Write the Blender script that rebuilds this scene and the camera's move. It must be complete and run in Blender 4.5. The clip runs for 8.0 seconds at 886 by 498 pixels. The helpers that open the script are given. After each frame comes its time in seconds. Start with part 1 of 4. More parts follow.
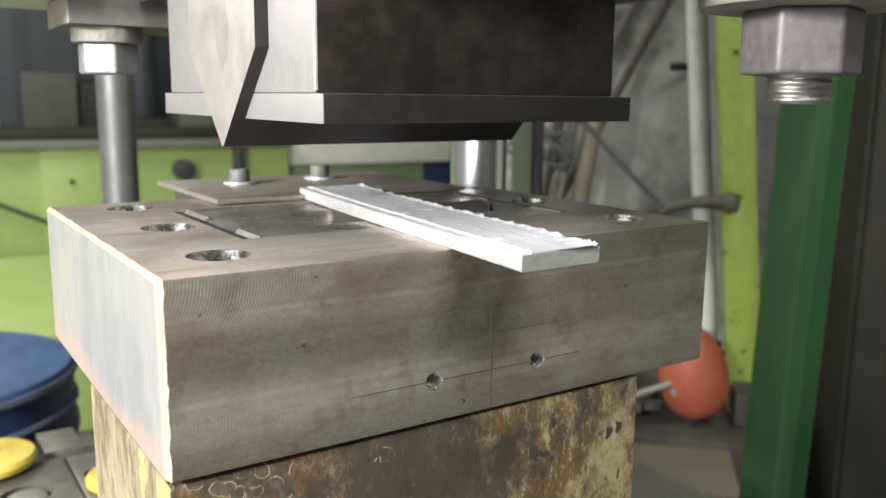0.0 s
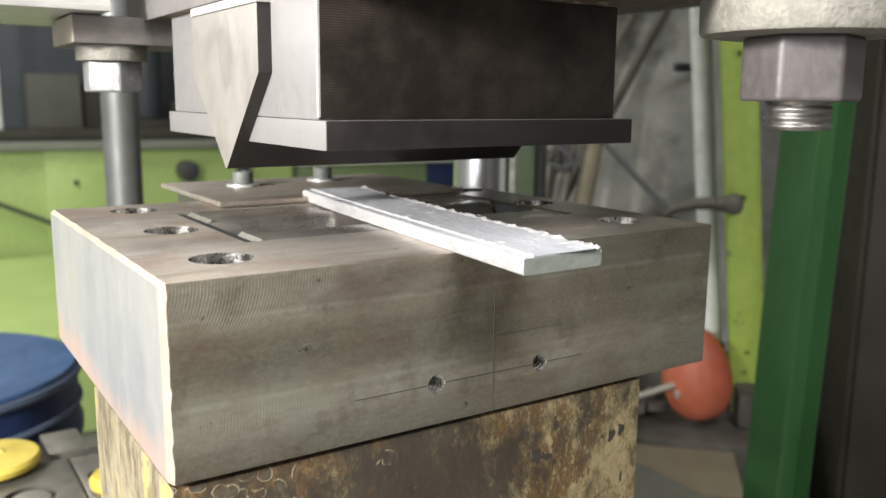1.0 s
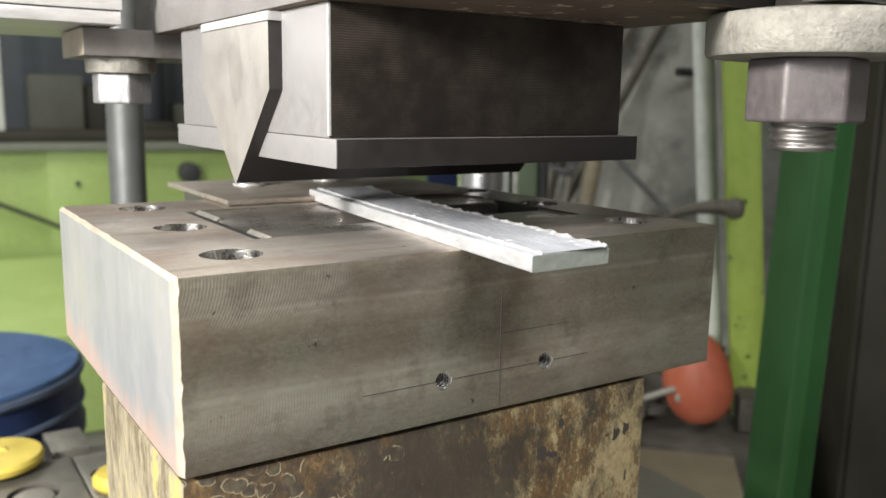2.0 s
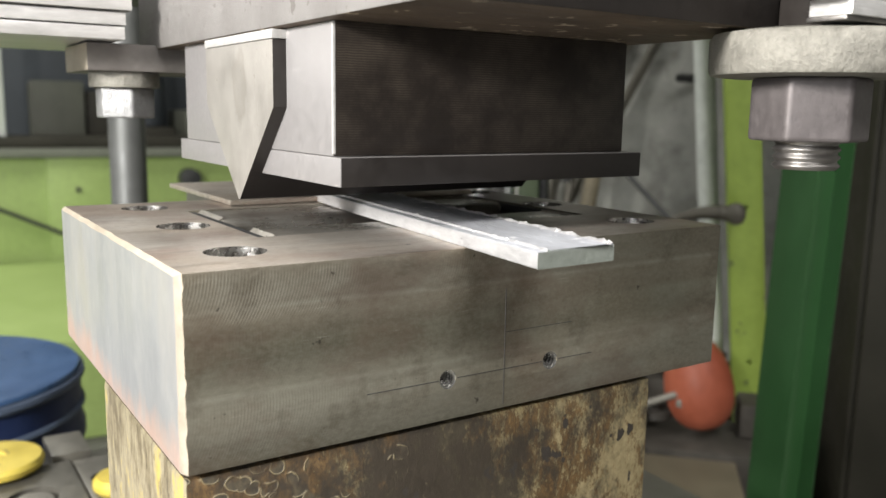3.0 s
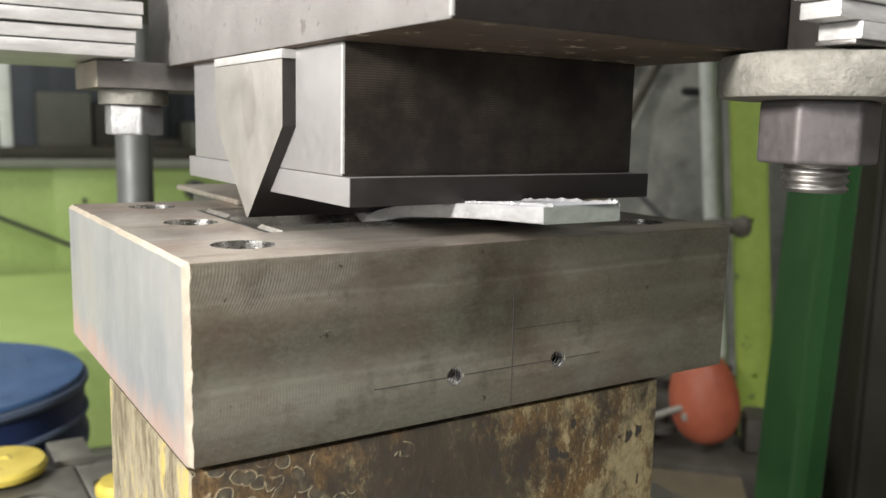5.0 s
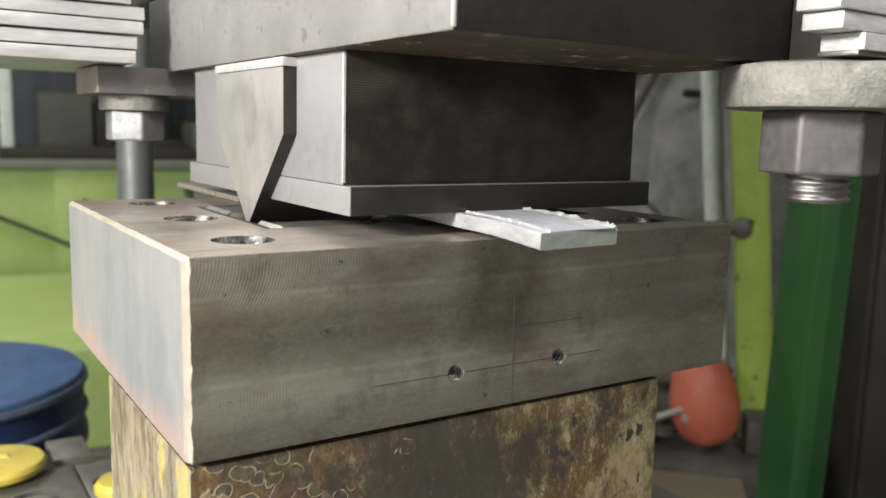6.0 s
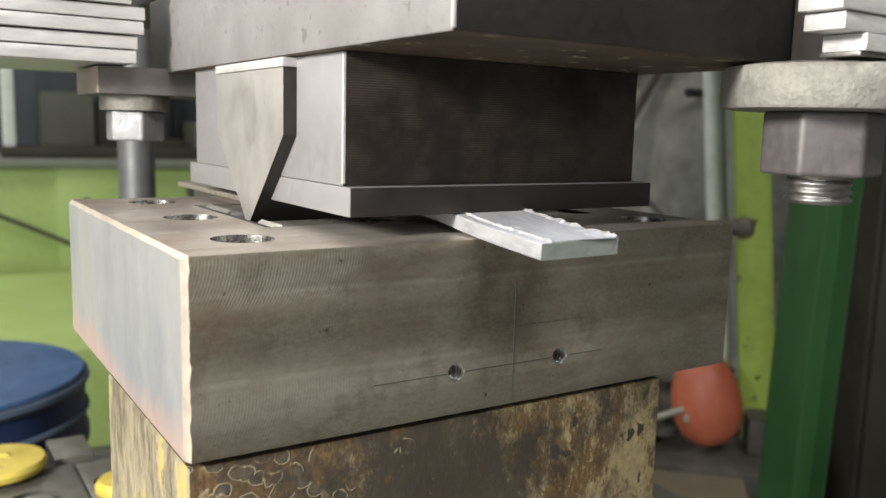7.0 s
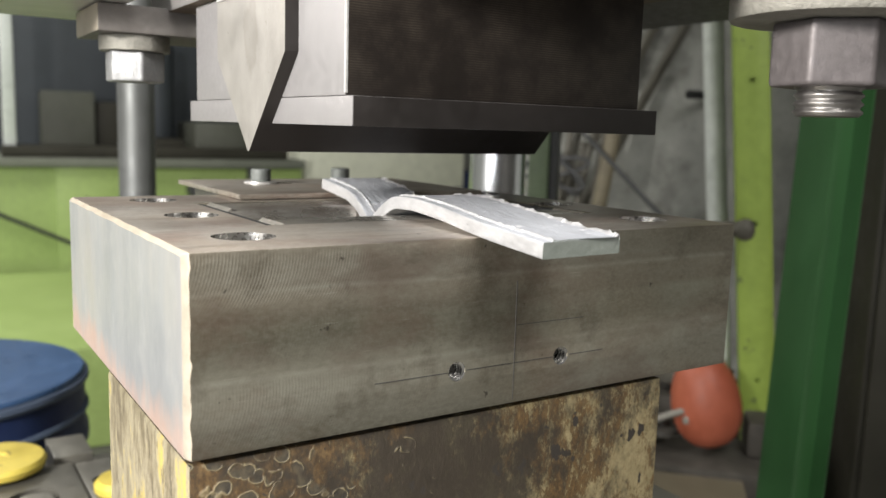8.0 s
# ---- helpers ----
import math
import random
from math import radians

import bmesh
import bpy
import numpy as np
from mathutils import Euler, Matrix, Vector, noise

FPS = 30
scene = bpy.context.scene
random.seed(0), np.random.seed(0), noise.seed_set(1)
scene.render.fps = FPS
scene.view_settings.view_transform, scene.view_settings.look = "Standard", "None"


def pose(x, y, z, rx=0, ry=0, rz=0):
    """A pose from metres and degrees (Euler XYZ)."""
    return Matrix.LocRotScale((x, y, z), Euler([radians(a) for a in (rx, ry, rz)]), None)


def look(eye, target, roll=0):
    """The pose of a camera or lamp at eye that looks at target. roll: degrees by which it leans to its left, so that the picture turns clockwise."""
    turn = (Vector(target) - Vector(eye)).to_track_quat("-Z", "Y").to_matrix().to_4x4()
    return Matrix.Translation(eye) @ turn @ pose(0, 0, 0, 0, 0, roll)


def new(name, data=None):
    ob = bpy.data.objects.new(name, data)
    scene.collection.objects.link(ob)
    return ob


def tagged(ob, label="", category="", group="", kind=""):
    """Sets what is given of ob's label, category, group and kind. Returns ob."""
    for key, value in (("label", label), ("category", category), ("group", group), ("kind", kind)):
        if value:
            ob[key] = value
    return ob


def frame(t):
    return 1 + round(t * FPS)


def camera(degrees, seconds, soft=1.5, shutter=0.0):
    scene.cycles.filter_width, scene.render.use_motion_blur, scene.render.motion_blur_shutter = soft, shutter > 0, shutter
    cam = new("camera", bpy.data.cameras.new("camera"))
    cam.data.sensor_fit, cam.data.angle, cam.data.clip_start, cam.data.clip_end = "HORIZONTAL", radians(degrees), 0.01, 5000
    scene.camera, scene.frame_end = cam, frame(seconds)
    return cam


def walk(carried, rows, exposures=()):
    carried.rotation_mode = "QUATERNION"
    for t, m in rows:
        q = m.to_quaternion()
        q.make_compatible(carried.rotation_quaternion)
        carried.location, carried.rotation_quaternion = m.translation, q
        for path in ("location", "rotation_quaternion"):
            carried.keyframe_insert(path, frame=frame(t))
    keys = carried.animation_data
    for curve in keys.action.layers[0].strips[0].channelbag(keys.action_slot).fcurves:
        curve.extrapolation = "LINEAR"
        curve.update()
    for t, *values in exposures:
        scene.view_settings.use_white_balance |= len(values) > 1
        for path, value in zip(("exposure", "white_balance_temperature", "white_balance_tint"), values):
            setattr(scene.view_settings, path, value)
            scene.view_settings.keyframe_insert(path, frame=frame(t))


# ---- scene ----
cam = camera(55.25, 8.0)
cam.data.dof.use_dof, cam.data.dof.focus_distance, cam.data.dof.aperture_fstop = True, 0.4, 11
PATH = [
    (0, (-0.0799, -0.3079, 0.9663), (1.0094, 1.3323, 0.6156), 0.60),
    (0.5, (-0.0788, -0.3078, 0.9679), (1.0032, 1.3369, 0.6152), 0.48),
    (1, (-0.0796, -0.3085, 0.9675), (1.0027, 1.3367, 0.6181), 0.56),
    (1.5, (-0.0833, -0.3095, 0.9665), (0.9989, 1.3368, 0.6225), 0.77),
    (3, (-0.0857, -0.3078, 0.9609), (0.9988, 1.3411, 0.6369), 0.96),
    (3.5, (-0.0877, -0.3064, 0.9577), (0.9947, 1.3473, 0.6510), 0.99),
    (4, (-0.0865, -0.3064, 0.9553), (0.9927, 1.3508, 0.6567), 1.08),
    (4.5, (-0.0870, -0.3065, 0.9538), (0.9917, 1.3520, 0.6604), 1.17),
    (6, (-0.0864, -0.3053, 0.9491), (0.9919, 1.3550, 0.6653), 1.48),
    (6.5, (-0.0861, -0.3046, 0.9495), (0.9906, 1.3561, 0.6618), 1.49),
    (7, (-0.0851, -0.3046, 0.9487), (0.9895, 1.3579, 0.6636), 1.51),
    (7.5, (-0.0855, -0.3043, 0.9480), (0.9895, 1.3584, 0.6650), 1.64),
    (8, (-0.0853, -0.3039, 0.9475), (0.9897, 1.3588, 0.6649), 1.74),
]
walk(cam, [(t, look(eye, target, roll)) for t, eye, target, roll in PATH],
     [(0, 0.25), (1, 0.22), (3, 0.03), (4.5, -0.09), (7.2, -0.16), (8, 0.0)])

# ---- light ----
world = bpy.data.worlds.new("world")
world.use_nodes = True
world.node_tree.nodes["Background"].inputs[0].default_value = (0.5, 0.55, 0.6, 1)
world.node_tree.nodes["Background"].inputs[1].default_value = 0.05
scene.world = world
scene.view_settings.exposure = 0.0


def area_lamp(name, m, sx, sy, watts, colour):
    data = bpy.data.lights.new(name, "AREA")
    data.shape, data.size, data.size_y, data.energy, data.color = "RECTANGLE", sx, sy, watts, colour
    ob = new(name, data)
    ob.matrix_world = m
    return ob


WORK_LAMP = ((-1.12, -0.17, 1.32), (0.1, 0.12, 0.93))
area_lamp("work_light", look(*WORK_LAMP), 0.22, 0.22, 47, (1.0, 0.97, 0.93))
TUBES = ((0.1, -1.5, 94), (-0.9, 2.9, 84))
for lx, ly, watts in TUBES:
    area_lamp("tube_light", pose(lx, ly, 2.85, 0, 0, 0), 1.5, 1.5, watts, (1.0, 0.98, 0.96))

# Unseen doorway, assumed as source of the bright streak on the chrome post
DOORWAY = (-3.02, -2.2, 1.05)
area_lamp("door_light", look(DOORWAY, (0, -2.2, 1.05)), 1.35, 1.85, 75, (0.96, 0.98, 1.0))

# ---- materials ----


class Nodes:
    def __init__(self, name):
        self.m = bpy.data.materials.new(name)
        self.m.use_nodes = True
        self.t = self.m.node_tree
        self.b = self.t.nodes["Principled BSDF"]
        self.c = self.t.nodes.new("ShaderNodeTexCoord")

    def add(self, kind, **values):
        n = self.t.nodes.new(kind)
        for k, v in values.items():
            n.inputs[k].default_value = v
        return n

    def link(self, a, b):
        self.t.links.new(a, b)

    def coords(self, scale=(1, 1, 1), turn=(0, 0, 0), shift=(0, 0, 0)):
        n = self.t.nodes.new("ShaderNodeMapping")
        n.inputs["Scale"].default_value = scale
        n.inputs["Rotation"].default_value = turn
        n.inputs["Location"].default_value = shift
        self.link(self.c.outputs["Object"], n.inputs["Vector"])
        return n.outputs[0]

    def noise(self, scale, detail=4, rough=0.55, stretch=(1, 1, 1), shift=(0, 0, 0)):
        n = self.add("ShaderNodeTexNoise", Scale=scale, Detail=detail, Roughness=rough)
        self.link(self.coords(stretch, (0, 0, 0), shift), n.inputs["Vector"])
        return n.outputs["Fac"]

    def ramp(self, fac, *stops):
        n = self.t.nodes.new("ShaderNodeValToRGB")
        e = n.color_ramp.elements
        while len(e) < len(stops):
            e.new(0.5)
        for el, (p, col) in zip(e, stops):
            el.position, el.color = p, (*col, 1) if len(col) == 3 else col
        self.link(fac, n.inputs[0])
        return n.outputs[0]

    def grey(self, fac, a, b, lo=0.0, hi=1.0):
        n = self.t.nodes.new("ShaderNodeMapRange")
        for i, v in enumerate((a, b, lo, hi)):
            n.inputs[i + 1].default_value = v
        self.link(fac, n.inputs[0])
        return n.outputs[0]

    def mix(self, fac, a, b, mode="MIX"):
        n = self.t.nodes.new("ShaderNodeMix")
        n.data_type, n.blend_type = "RGBA", mode
        for s, v in ((n.inputs[0], fac), (n.inputs[6], a), (n.inputs[7], b)):
            if isinstance(v, (int, float)):
                s.default_value = v
            elif isinstance(v, tuple):
                s.default_value = (*v, 1)
            else:
                self.link(v, s)
        return n.outputs[2]

    def bump(self, height, strength=0.2, distance=0.001):
        n = self.add("ShaderNodeBump", Strength=strength, Distance=distance)
        self.link(height, n.inputs["Height"])
        last = self.b.inputs["Normal"]
        if last.is_linked:
            self.link(last.links[0].from_socket, n.inputs["Normal"])
        self.link(n.outputs[0], last)

    def put(self, colour=None, rough=None, metal=None):
        for key, v in (("Base Color", colour), ("Roughness", rough), ("Metallic", metal)):
            if v is None:
                continue
            s = self.b.inputs[key]
            if isinstance(v, (int, float)):
                s.default_value = v
            elif isinstance(v, tuple):
                s.default_value = (*v, 1)
            else:
                self.link(v, s)
        return self.m


def worn(name, dark, light, rough=0.5, metal=0.0, grain=60, stain=6, relief=0.15, stretch=(1, 1, 1), spots=None, fleck=0.35):
    """A surface with large stains, fine grain and relief; spots: colour of small chips."""
    n = Nodes(name)
    big, fine = n.noise(stain, 5, 0.6, stretch), n.noise(grain, 5, 0.7, stretch)
    col = n.mix(n.grey(big, 0.3, 0.7), dark, light)
    col = n.mix(fleck, col, n.ramp(fine, (0.3, tuple(v * 0.6 for v in light)), (0.7, tuple(min(1, v * 1.15) for v in light))))
    if spots:
        chip = n.noise(grain * 0.45, 3, 0.6, (1, 1, 1), (3, 1, 7))
        col = n.mix(n.grey(chip, 0.63, 0.67), col, spots)
    n.bump(fine, relief)
    return n.put(col, n.grey(fine, 0.3, 0.7, max(0.05, rough - 0.1), min(1, rough + 0.12)), metal)


def milled(name, dark, light, rough, metal, band=7.0, arcs=0.22, oily=False):
    """Milled tool steel: faint bands, stains and the arcs of a face cutter. oily: darker brown right end, oil and
    painted tool shadow.
    """
    n = Nodes(name)
    bands = n.noise(band, 2, 0.4, (0.18, 1, 4.2), (1.7, 0.4, 0.9))
    fine = n.noise(420, 4, 0.7, (0.8, 1, 1.2))
    stain, blot = n.noise(14, 6, 0.68, (0.7, 1, 1.3)), n.noise(34, 5, 0.7, (1, 1, 1), (4, 4, 1))
    col = n.mix(n.grey(bands, 0.36, 0.64), dark, light)
    if arcs:
        sep, along = n.t.nodes.new("ShaderNodeSeparateXYZ"), n.noise(5, 3, 0.5, (1, 1, 1), (8, 3, 3))
        n.link(n.coords(), sep.inputs[0])
        level = n.t.nodes.new("ShaderNodeMath")
        level.operation = "ADD"
        n.link(n.grey(sep.outputs[2], 0.0, 0.08), level.inputs[0])
        n.link(n.grey(along, 0.2, 0.8, -0.014, 0.014), level.inputs[1])
        tone = n.ramp(level.outputs[0], (0.0, (0.76, 0.75, 0.71)), (0.33, (0.86, 0.85, 0.79)), (0.355, (1, 0.99, 0.94)), (0.38, (0.75, 0.74, 0.67)), (0.6, (0.82, 0.82, 0.74)),
                      (0.64, (0.66, 0.61, 0.54)), (0.765, (0.7, 0.65, 0.58)), (0.785, (0.92, 0.9, 0.85)), (0.81, (0.62, 0.58, 0.53)), (0.84, (0.72, 0.69, 0.64)), (1.0, (0.64, 0.61, 0.56)))
        col = n.mix(0.85, col, tone, "MULTIPLY")
    col = n.mix(n.grey(stain, 0.44, 0.7, 0, 0.62), col, (dark[0] * 0.8, dark[1] * 0.66, dark[2] * 0.52))
    col = n.mix(n.grey(blot, 0.53, 0.7, 0, 0.6), col, (dark[0] * 0.5, dark[1] * 0.44, dark[2] * 0.38))
    col = n.mix(n.grey(fine, 0.4, 0.72, 0, 0.2), col, tuple(v * 1.3 for v in light))
    if arcs:
        arc = n.add("ShaderNodeTexWave", Scale=235.0, Distortion=1.3, Detail=3.0)
        arc.inputs["Detail Scale"].default_value = 0.6
        arc.wave_type, arc.bands_direction = "BANDS", "X"
        sums = []
        for kind, second in (("MODULO", 0.0275), ("SUBTRACT", 0.024), ("POWER", 2.0), ("DIVIDE", 0.07), ("ADD", None)):
            step = n.t.nodes.new("ShaderNodeMath")
            step.operation = kind
            n.link(sums[-1] if sums else sep.outputs[2], step.inputs[0])
            if second is None:
                n.link(sep.outputs[0], step.inputs[1])
            else:
                step.inputs[1].default_value = second
            sums.append(step.outputs[0])
        line = n.t.nodes.new("ShaderNodeCombineXYZ")
        n.link(sums[-1], line.inputs[0])
        n.link(sep.outputs[2], line.inputs[2])
        n.link(line.outputs[0], arc.inputs["Vector"])
        rows = n.ramp(level.outputs[0], (0.0, (0.4, 0.4, 0.4)), (0.28, (0.5, 0.5, 0.5)), (0.37, (0.15, 0.15, 0.15)), (0.6, (0.42, 0.42, 0.42)), (0.69, (0.3, 0.3, 0.3)), (0.75, (0.9, 0.9, 0.9)), (0.94, (0.8, 0.8, 0.8)), (1.0, (0.2, 0.2, 0.2)))
        show = n.t.nodes.new("ShaderNodeMath")
        show.operation = "MULTIPLY"
        n.link(rows, show.inputs[0])
        n.link(n.grey(n.noise(14, 4, 0.6, (1, 1, 1), (5, 2, 1)), 0.36, 0.62), show.inputs[1])
        side = n.t.nodes.new("ShaderNodeMath")
        side.operation = "MULTIPLY"
        n.link(show.outputs[0], side.inputs[0])
        n.link(n.grey(sep.outputs[0], -0.1, 0.12, 1.0, 0.12), side.inputs[1])
        fade = n.t.nodes.new("ShaderNodeMath")
        fade.operation = "MULTIPLY"
        n.link(arc.outputs["Fac"], fade.inputs[0])
        n.link(side.outputs[0], fade.inputs[1])
        n.bump(fade.outputs[0], arcs, 0.0004)
        col = n.mix(n.grey(fade.outputs[0], 0.3, 0.75, 0, 0.45), col, tuple(min(1, v * 1.5) for v in light))
    # Right end: brown oil stain, deepened to stand for the upper tool's shadow
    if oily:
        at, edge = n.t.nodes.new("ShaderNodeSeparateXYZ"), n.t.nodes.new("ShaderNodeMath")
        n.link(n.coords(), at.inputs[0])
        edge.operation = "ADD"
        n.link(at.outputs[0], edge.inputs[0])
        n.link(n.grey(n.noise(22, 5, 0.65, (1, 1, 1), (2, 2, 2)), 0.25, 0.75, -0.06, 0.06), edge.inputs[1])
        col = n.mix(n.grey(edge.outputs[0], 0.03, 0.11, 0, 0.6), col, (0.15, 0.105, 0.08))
    rust = n.noise(17, 6, 0.7, (0.8, 1, 1.4), (6, 1, 4))
    col = n.mix(n.grey(rust, 0.5, 0.66, 0, 0.5), col, (dark[0] * 0.75, dark[1] * 0.52, dark[2] * 0.48))
    n.bump(n.noise(120, 4, 0.65), 0.32, 0.0006)
    streak, where = n.noise(26, 5, 0.75, (0.5, 5, 5) if not arcs else (1.6, 1, 5), (3, 5, 2)), n.noise(9, 4, 0.6, (1, 1, 1.6), (1, 6, 9))
    lines = n.t.nodes.new("ShaderNodeMath")
    lines.operation = "MULTIPLY"
    n.link(n.grey(streak, 0.5, 0.66), lines.inputs[0])
    n.link(n.grey(where, 0.4, 0.6, 0.05, 0.36 if arcs else 0.62), lines.inputs[1])
    col = n.mix(lines.outputs[0], col, (dark[0] * 0.42, dark[1] * 0.36, dark[2] * 0.3))
    speck = n.noise(150, 3, 0.6, (1, 1, 1), (7, 7, 3))
    col = n.mix(n.grey(speck, 0.71, 0.76, 0, 0.8), col, (0.05, 0.042, 0.034))
    scratch = n.noise(70, 3, 0.6, (0.35, 4, 5) if not arcs else (0.4, 1, 9), (1, 9, 4))
    col = n.mix(n.grey(scratch, 0.7, 0.76, 0, 0.35), col, tuple(min(1, v * 1.5) for v in light))
    n.bump(streak, 0.15, 0.0006)
    n.bump(fine, 0.12, 0.0004)
    return n.put(col, n.grey(stain, 0.3, 0.7, rough - 0.08, rough + 0.14), metal)


STEEL = milled("milled_steel", (0.22, 0.207, 0.166), (0.4, 0.383, 0.325), 0.4, 0.66, 9, 0.14)
INSERT_STEEL = milled("smooth_insert_steel", (0.3, 0.288, 0.26), (0.52, 0.5, 0.46), 0.3, 0.75, 12, 0)
HOLE = worn("bright_bored_steel", (0.38, 0.37, 0.35), (0.6, 0.585, 0.56), 0.26, 1.0, 200, 60, 0.4)
# Near end of the bar: darker grey that holds its shade
ALU_END = worn("shaded_grey_end", (0.19, 0.21, 0.18), (0.27, 0.29, 0.26), 0.5, 0.2, 300, 60, 0.3)
PLATE_STEEL = milled("stained_thin_plate", (0.33, 0.295, 0.25), (0.6, 0.56, 0.5), 0.38, 0.7, 12, 0)
# Block's top: same steel made paler, so light on it is in the colour
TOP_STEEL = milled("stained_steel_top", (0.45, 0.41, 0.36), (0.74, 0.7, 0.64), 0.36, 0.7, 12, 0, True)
BARE = worn("bare_steel", (0.6, 0.56, 0.5), (0.82, 0.78, 0.71), 0.34, 0.9, 220, 20, 0.12)
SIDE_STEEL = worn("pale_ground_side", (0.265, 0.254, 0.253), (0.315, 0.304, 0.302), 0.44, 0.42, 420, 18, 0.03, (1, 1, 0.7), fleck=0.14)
DARK_STEEL = worn("dark_steel", (0.25, 0.235, 0.225), (0.31, 0.295, 0.28), 0.4, 0.95, 160, 6, 0.1, (0.6, 1, 2.5))
CAST = worn("cast_steel", (0.23, 0.217, 0.208), (0.31, 0.297, 0.288), 0.47, 0.5, 380, 24, 0.2, fleck=0.18, spots=(0.2, 0.185, 0.175))
# Near-black steels: shade on the tool's fronts and undersides is in the colour
SHADE_STEEL = worn("shade_dark_steel", (0.015, 0.0125, 0.0115), (0.034, 0.029, 0.0265), 0.5, 0.2, 120, 8, 0.15)
SHADE_FRONT = worn("shade_black_face", (0.007, 0.0058, 0.0052), (0.021, 0.017, 0.0145), 0.62, 0.0, 160, 14, 0.2)
SHADE_FRONT.node_tree.nodes["Principled BSDF"].inputs["Specular IOR Level"].default_value = 0.25
RUSTY_UNDER = worn("oily_rust", (0.012, 0.009, 0.0065), (0.15, 0.11, 0.075), 0.6, 0.2, 190, 34, 1.0, (0.35, 1, 1), spots=(0.42, 0.35, 0.26), fleck=0.5)
OXIDE = worn("oxide_nut", (0.108, 0.095, 0.094), (0.165, 0.148, 0.147), 0.52, 0.45, 220, 30, 0.25)
GALV = worn("worn_zinc", (0.125, 0.118, 0.1), (0.31, 0.297, 0.258), 0.58, 0.35, 330, 130, 1.0, fleck=0.5)
PLATE_WHITE = worn("bright_plate_edge", (0.5, 0.49, 0.475), (0.7, 0.69, 0.675), 0.4, 0.5, 200, 26, 0.25, (0.4, 1, 2))
NUT_STEEL = worn("scuffed_bright_nut", (0.2, 0.202, 0.202), (0.4, 0.4, 0.4), 0.5, 0.55, 260, 90, 1.0)
EDGE = worn("worn_bright_edge", (0.33, 0.28, 0.215), (0.5, 0.44, 0.355), 0.42, 0.3, 300, 60, 0.3)
TOOL_EDGE = worn("bright_tool_edge", (0.4, 0.39, 0.38), (0.62, 0.61, 0.59), 0.4, 0.4, 300, 60, 0.3)
HAZE = worn("grey_housing", (0.024, 0.03, 0.036), (0.055, 0.064, 0.072), 0.6, 0.0, 30, 2, 0.1)
DULL_GREEN = worn("dull_green_paint", (0.1, 0.14, 0.08), (0.17, 0.22, 0.13), 0.5, 0.0, 30, 4, 0.1)
RIM_BLUE = worn("faded_blue_rim", (0.06, 0.08, 0.13), (0.1, 0.13, 0.19), 0.4, 0.0, 40, 6, 0.1)
ROUGH_BAR = worn("rough_dark_bar", (0.1, 0.09, 0.085), (0.2, 0.185, 0.17), 0.6, 0.3, 180, 20, 0.6)
POST_STEEL = worn("dull_post_steel", (0.13, 0.135, 0.13), (0.2, 0.205, 0.2), 0.5, 0.55, 80, 10, 0.02, fleck=0.1)
ROD_MAT = worn("grimy_bar", (0.06, 0.057, 0.045), (0.14, 0.13, 0.105), 0.6, 0.2, 60, 8, 0.2)
BOLT_MAT = worn("grey_zinc_screw", (0.095, 0.104, 0.098), (0.16, 0.172, 0.162), 0.58, 0.15, 160, 25, 0.15)
CHROME = Nodes("chrome")
CHROME = CHROME.put(CHROME.mix(CHROME.grey(CHROME.noise(30, 3), 0.3, 0.7), (0.76, 0.78, 0.82), (0.86, 0.88, 0.91)), 0.24, 1.0)
OLIVE_DARK = worn("dark_olive_sheet", (0.022, 0.021, 0.015), (0.046, 0.043, 0.033), 0.55, 0.1, 30, 4, 0.15)
OLIVE_DARK.node_tree.nodes["Principled BSDF"].inputs["Specular IOR Level"].default_value = 0.2
ROUGH_SCRAP = worn("dusty_scrap_steel", (0.02, 0.018, 0.015), (0.1, 0.09, 0.075), 0.7, 0.1, 60, 16, 0.8)
PINE = worn("yellowed_pine", (0.24, 0.19, 0.085), (0.42, 0.35, 0.18), 0.65, 0.0, 60, 9, 0.25, (1, 1, 0.25))
LIME_BAR = worn("lime_bar_paint", (0.24, 0.345, 0.05), (0.33, 0.44, 0.085), 0.5, 0.0, 40, 5, 0.1, spots=(0.12, 0.16, 0.05))
MID_GREEN = worn("mid_green_paint", (0.14, 0.2, 0.085), (0.2, 0.27, 0.125), 0.5, 0.0, 30, 4, 0.1)
ALU_SIDE = worn("bright_aluminium", (0.46, 0.455, 0.46), (0.7, 0.695, 0.7), 0.36, 0.55, 260, 70, 0.5, (1, 0.35, 1), fleck=0.5)
ALU_TOP = worn("dull_aluminium_skin", (0.38, 0.395, 0.425), (0.56, 0.575, 0.615), 0.46, 0.15, 240, 90, 0.9, (1.6, 0.45, 1), fleck=0.5, spots=(0.74, 0.745, 0.76))
LIME = worn("lime_paint", (0.29, 0.4, 0.115), (0.39, 0.51, 0.175), 0.5, 0.0, 40, 3, 0.1)
GREEN = worn("green_paint", (0.028, 0.088, 0.028), (0.043, 0.128, 0.042), 0.38, 0.0, 30, 3, 0.06, (1, 1, 0.3))
WHITE_PIPE = worn("chalky_white_paint", (0.5, 0.53, 0.5), (0.72, 0.75, 0.72), 0.6, 0.0, 40, 6, 0.2)
PALE_GREEN = worn("pale_green_paint", (0.62, 0.63, 0.5), (0.76, 0.77, 0.63), 0.55, 0.0, 30, 3, 0.1)
OLIVE_GREY = worn("grimy_olive_paint", (0.055, 0.058, 0.042), (0.105, 0.108, 0.085), 0.55, 0.0, 30, 5, 0.15)
GREY_GREEN = worn("grey_green_paint", (0.12, 0.13, 0.1), (0.2, 0.21, 0.17), 0.55, 0.0, 30, 3, 0.1)
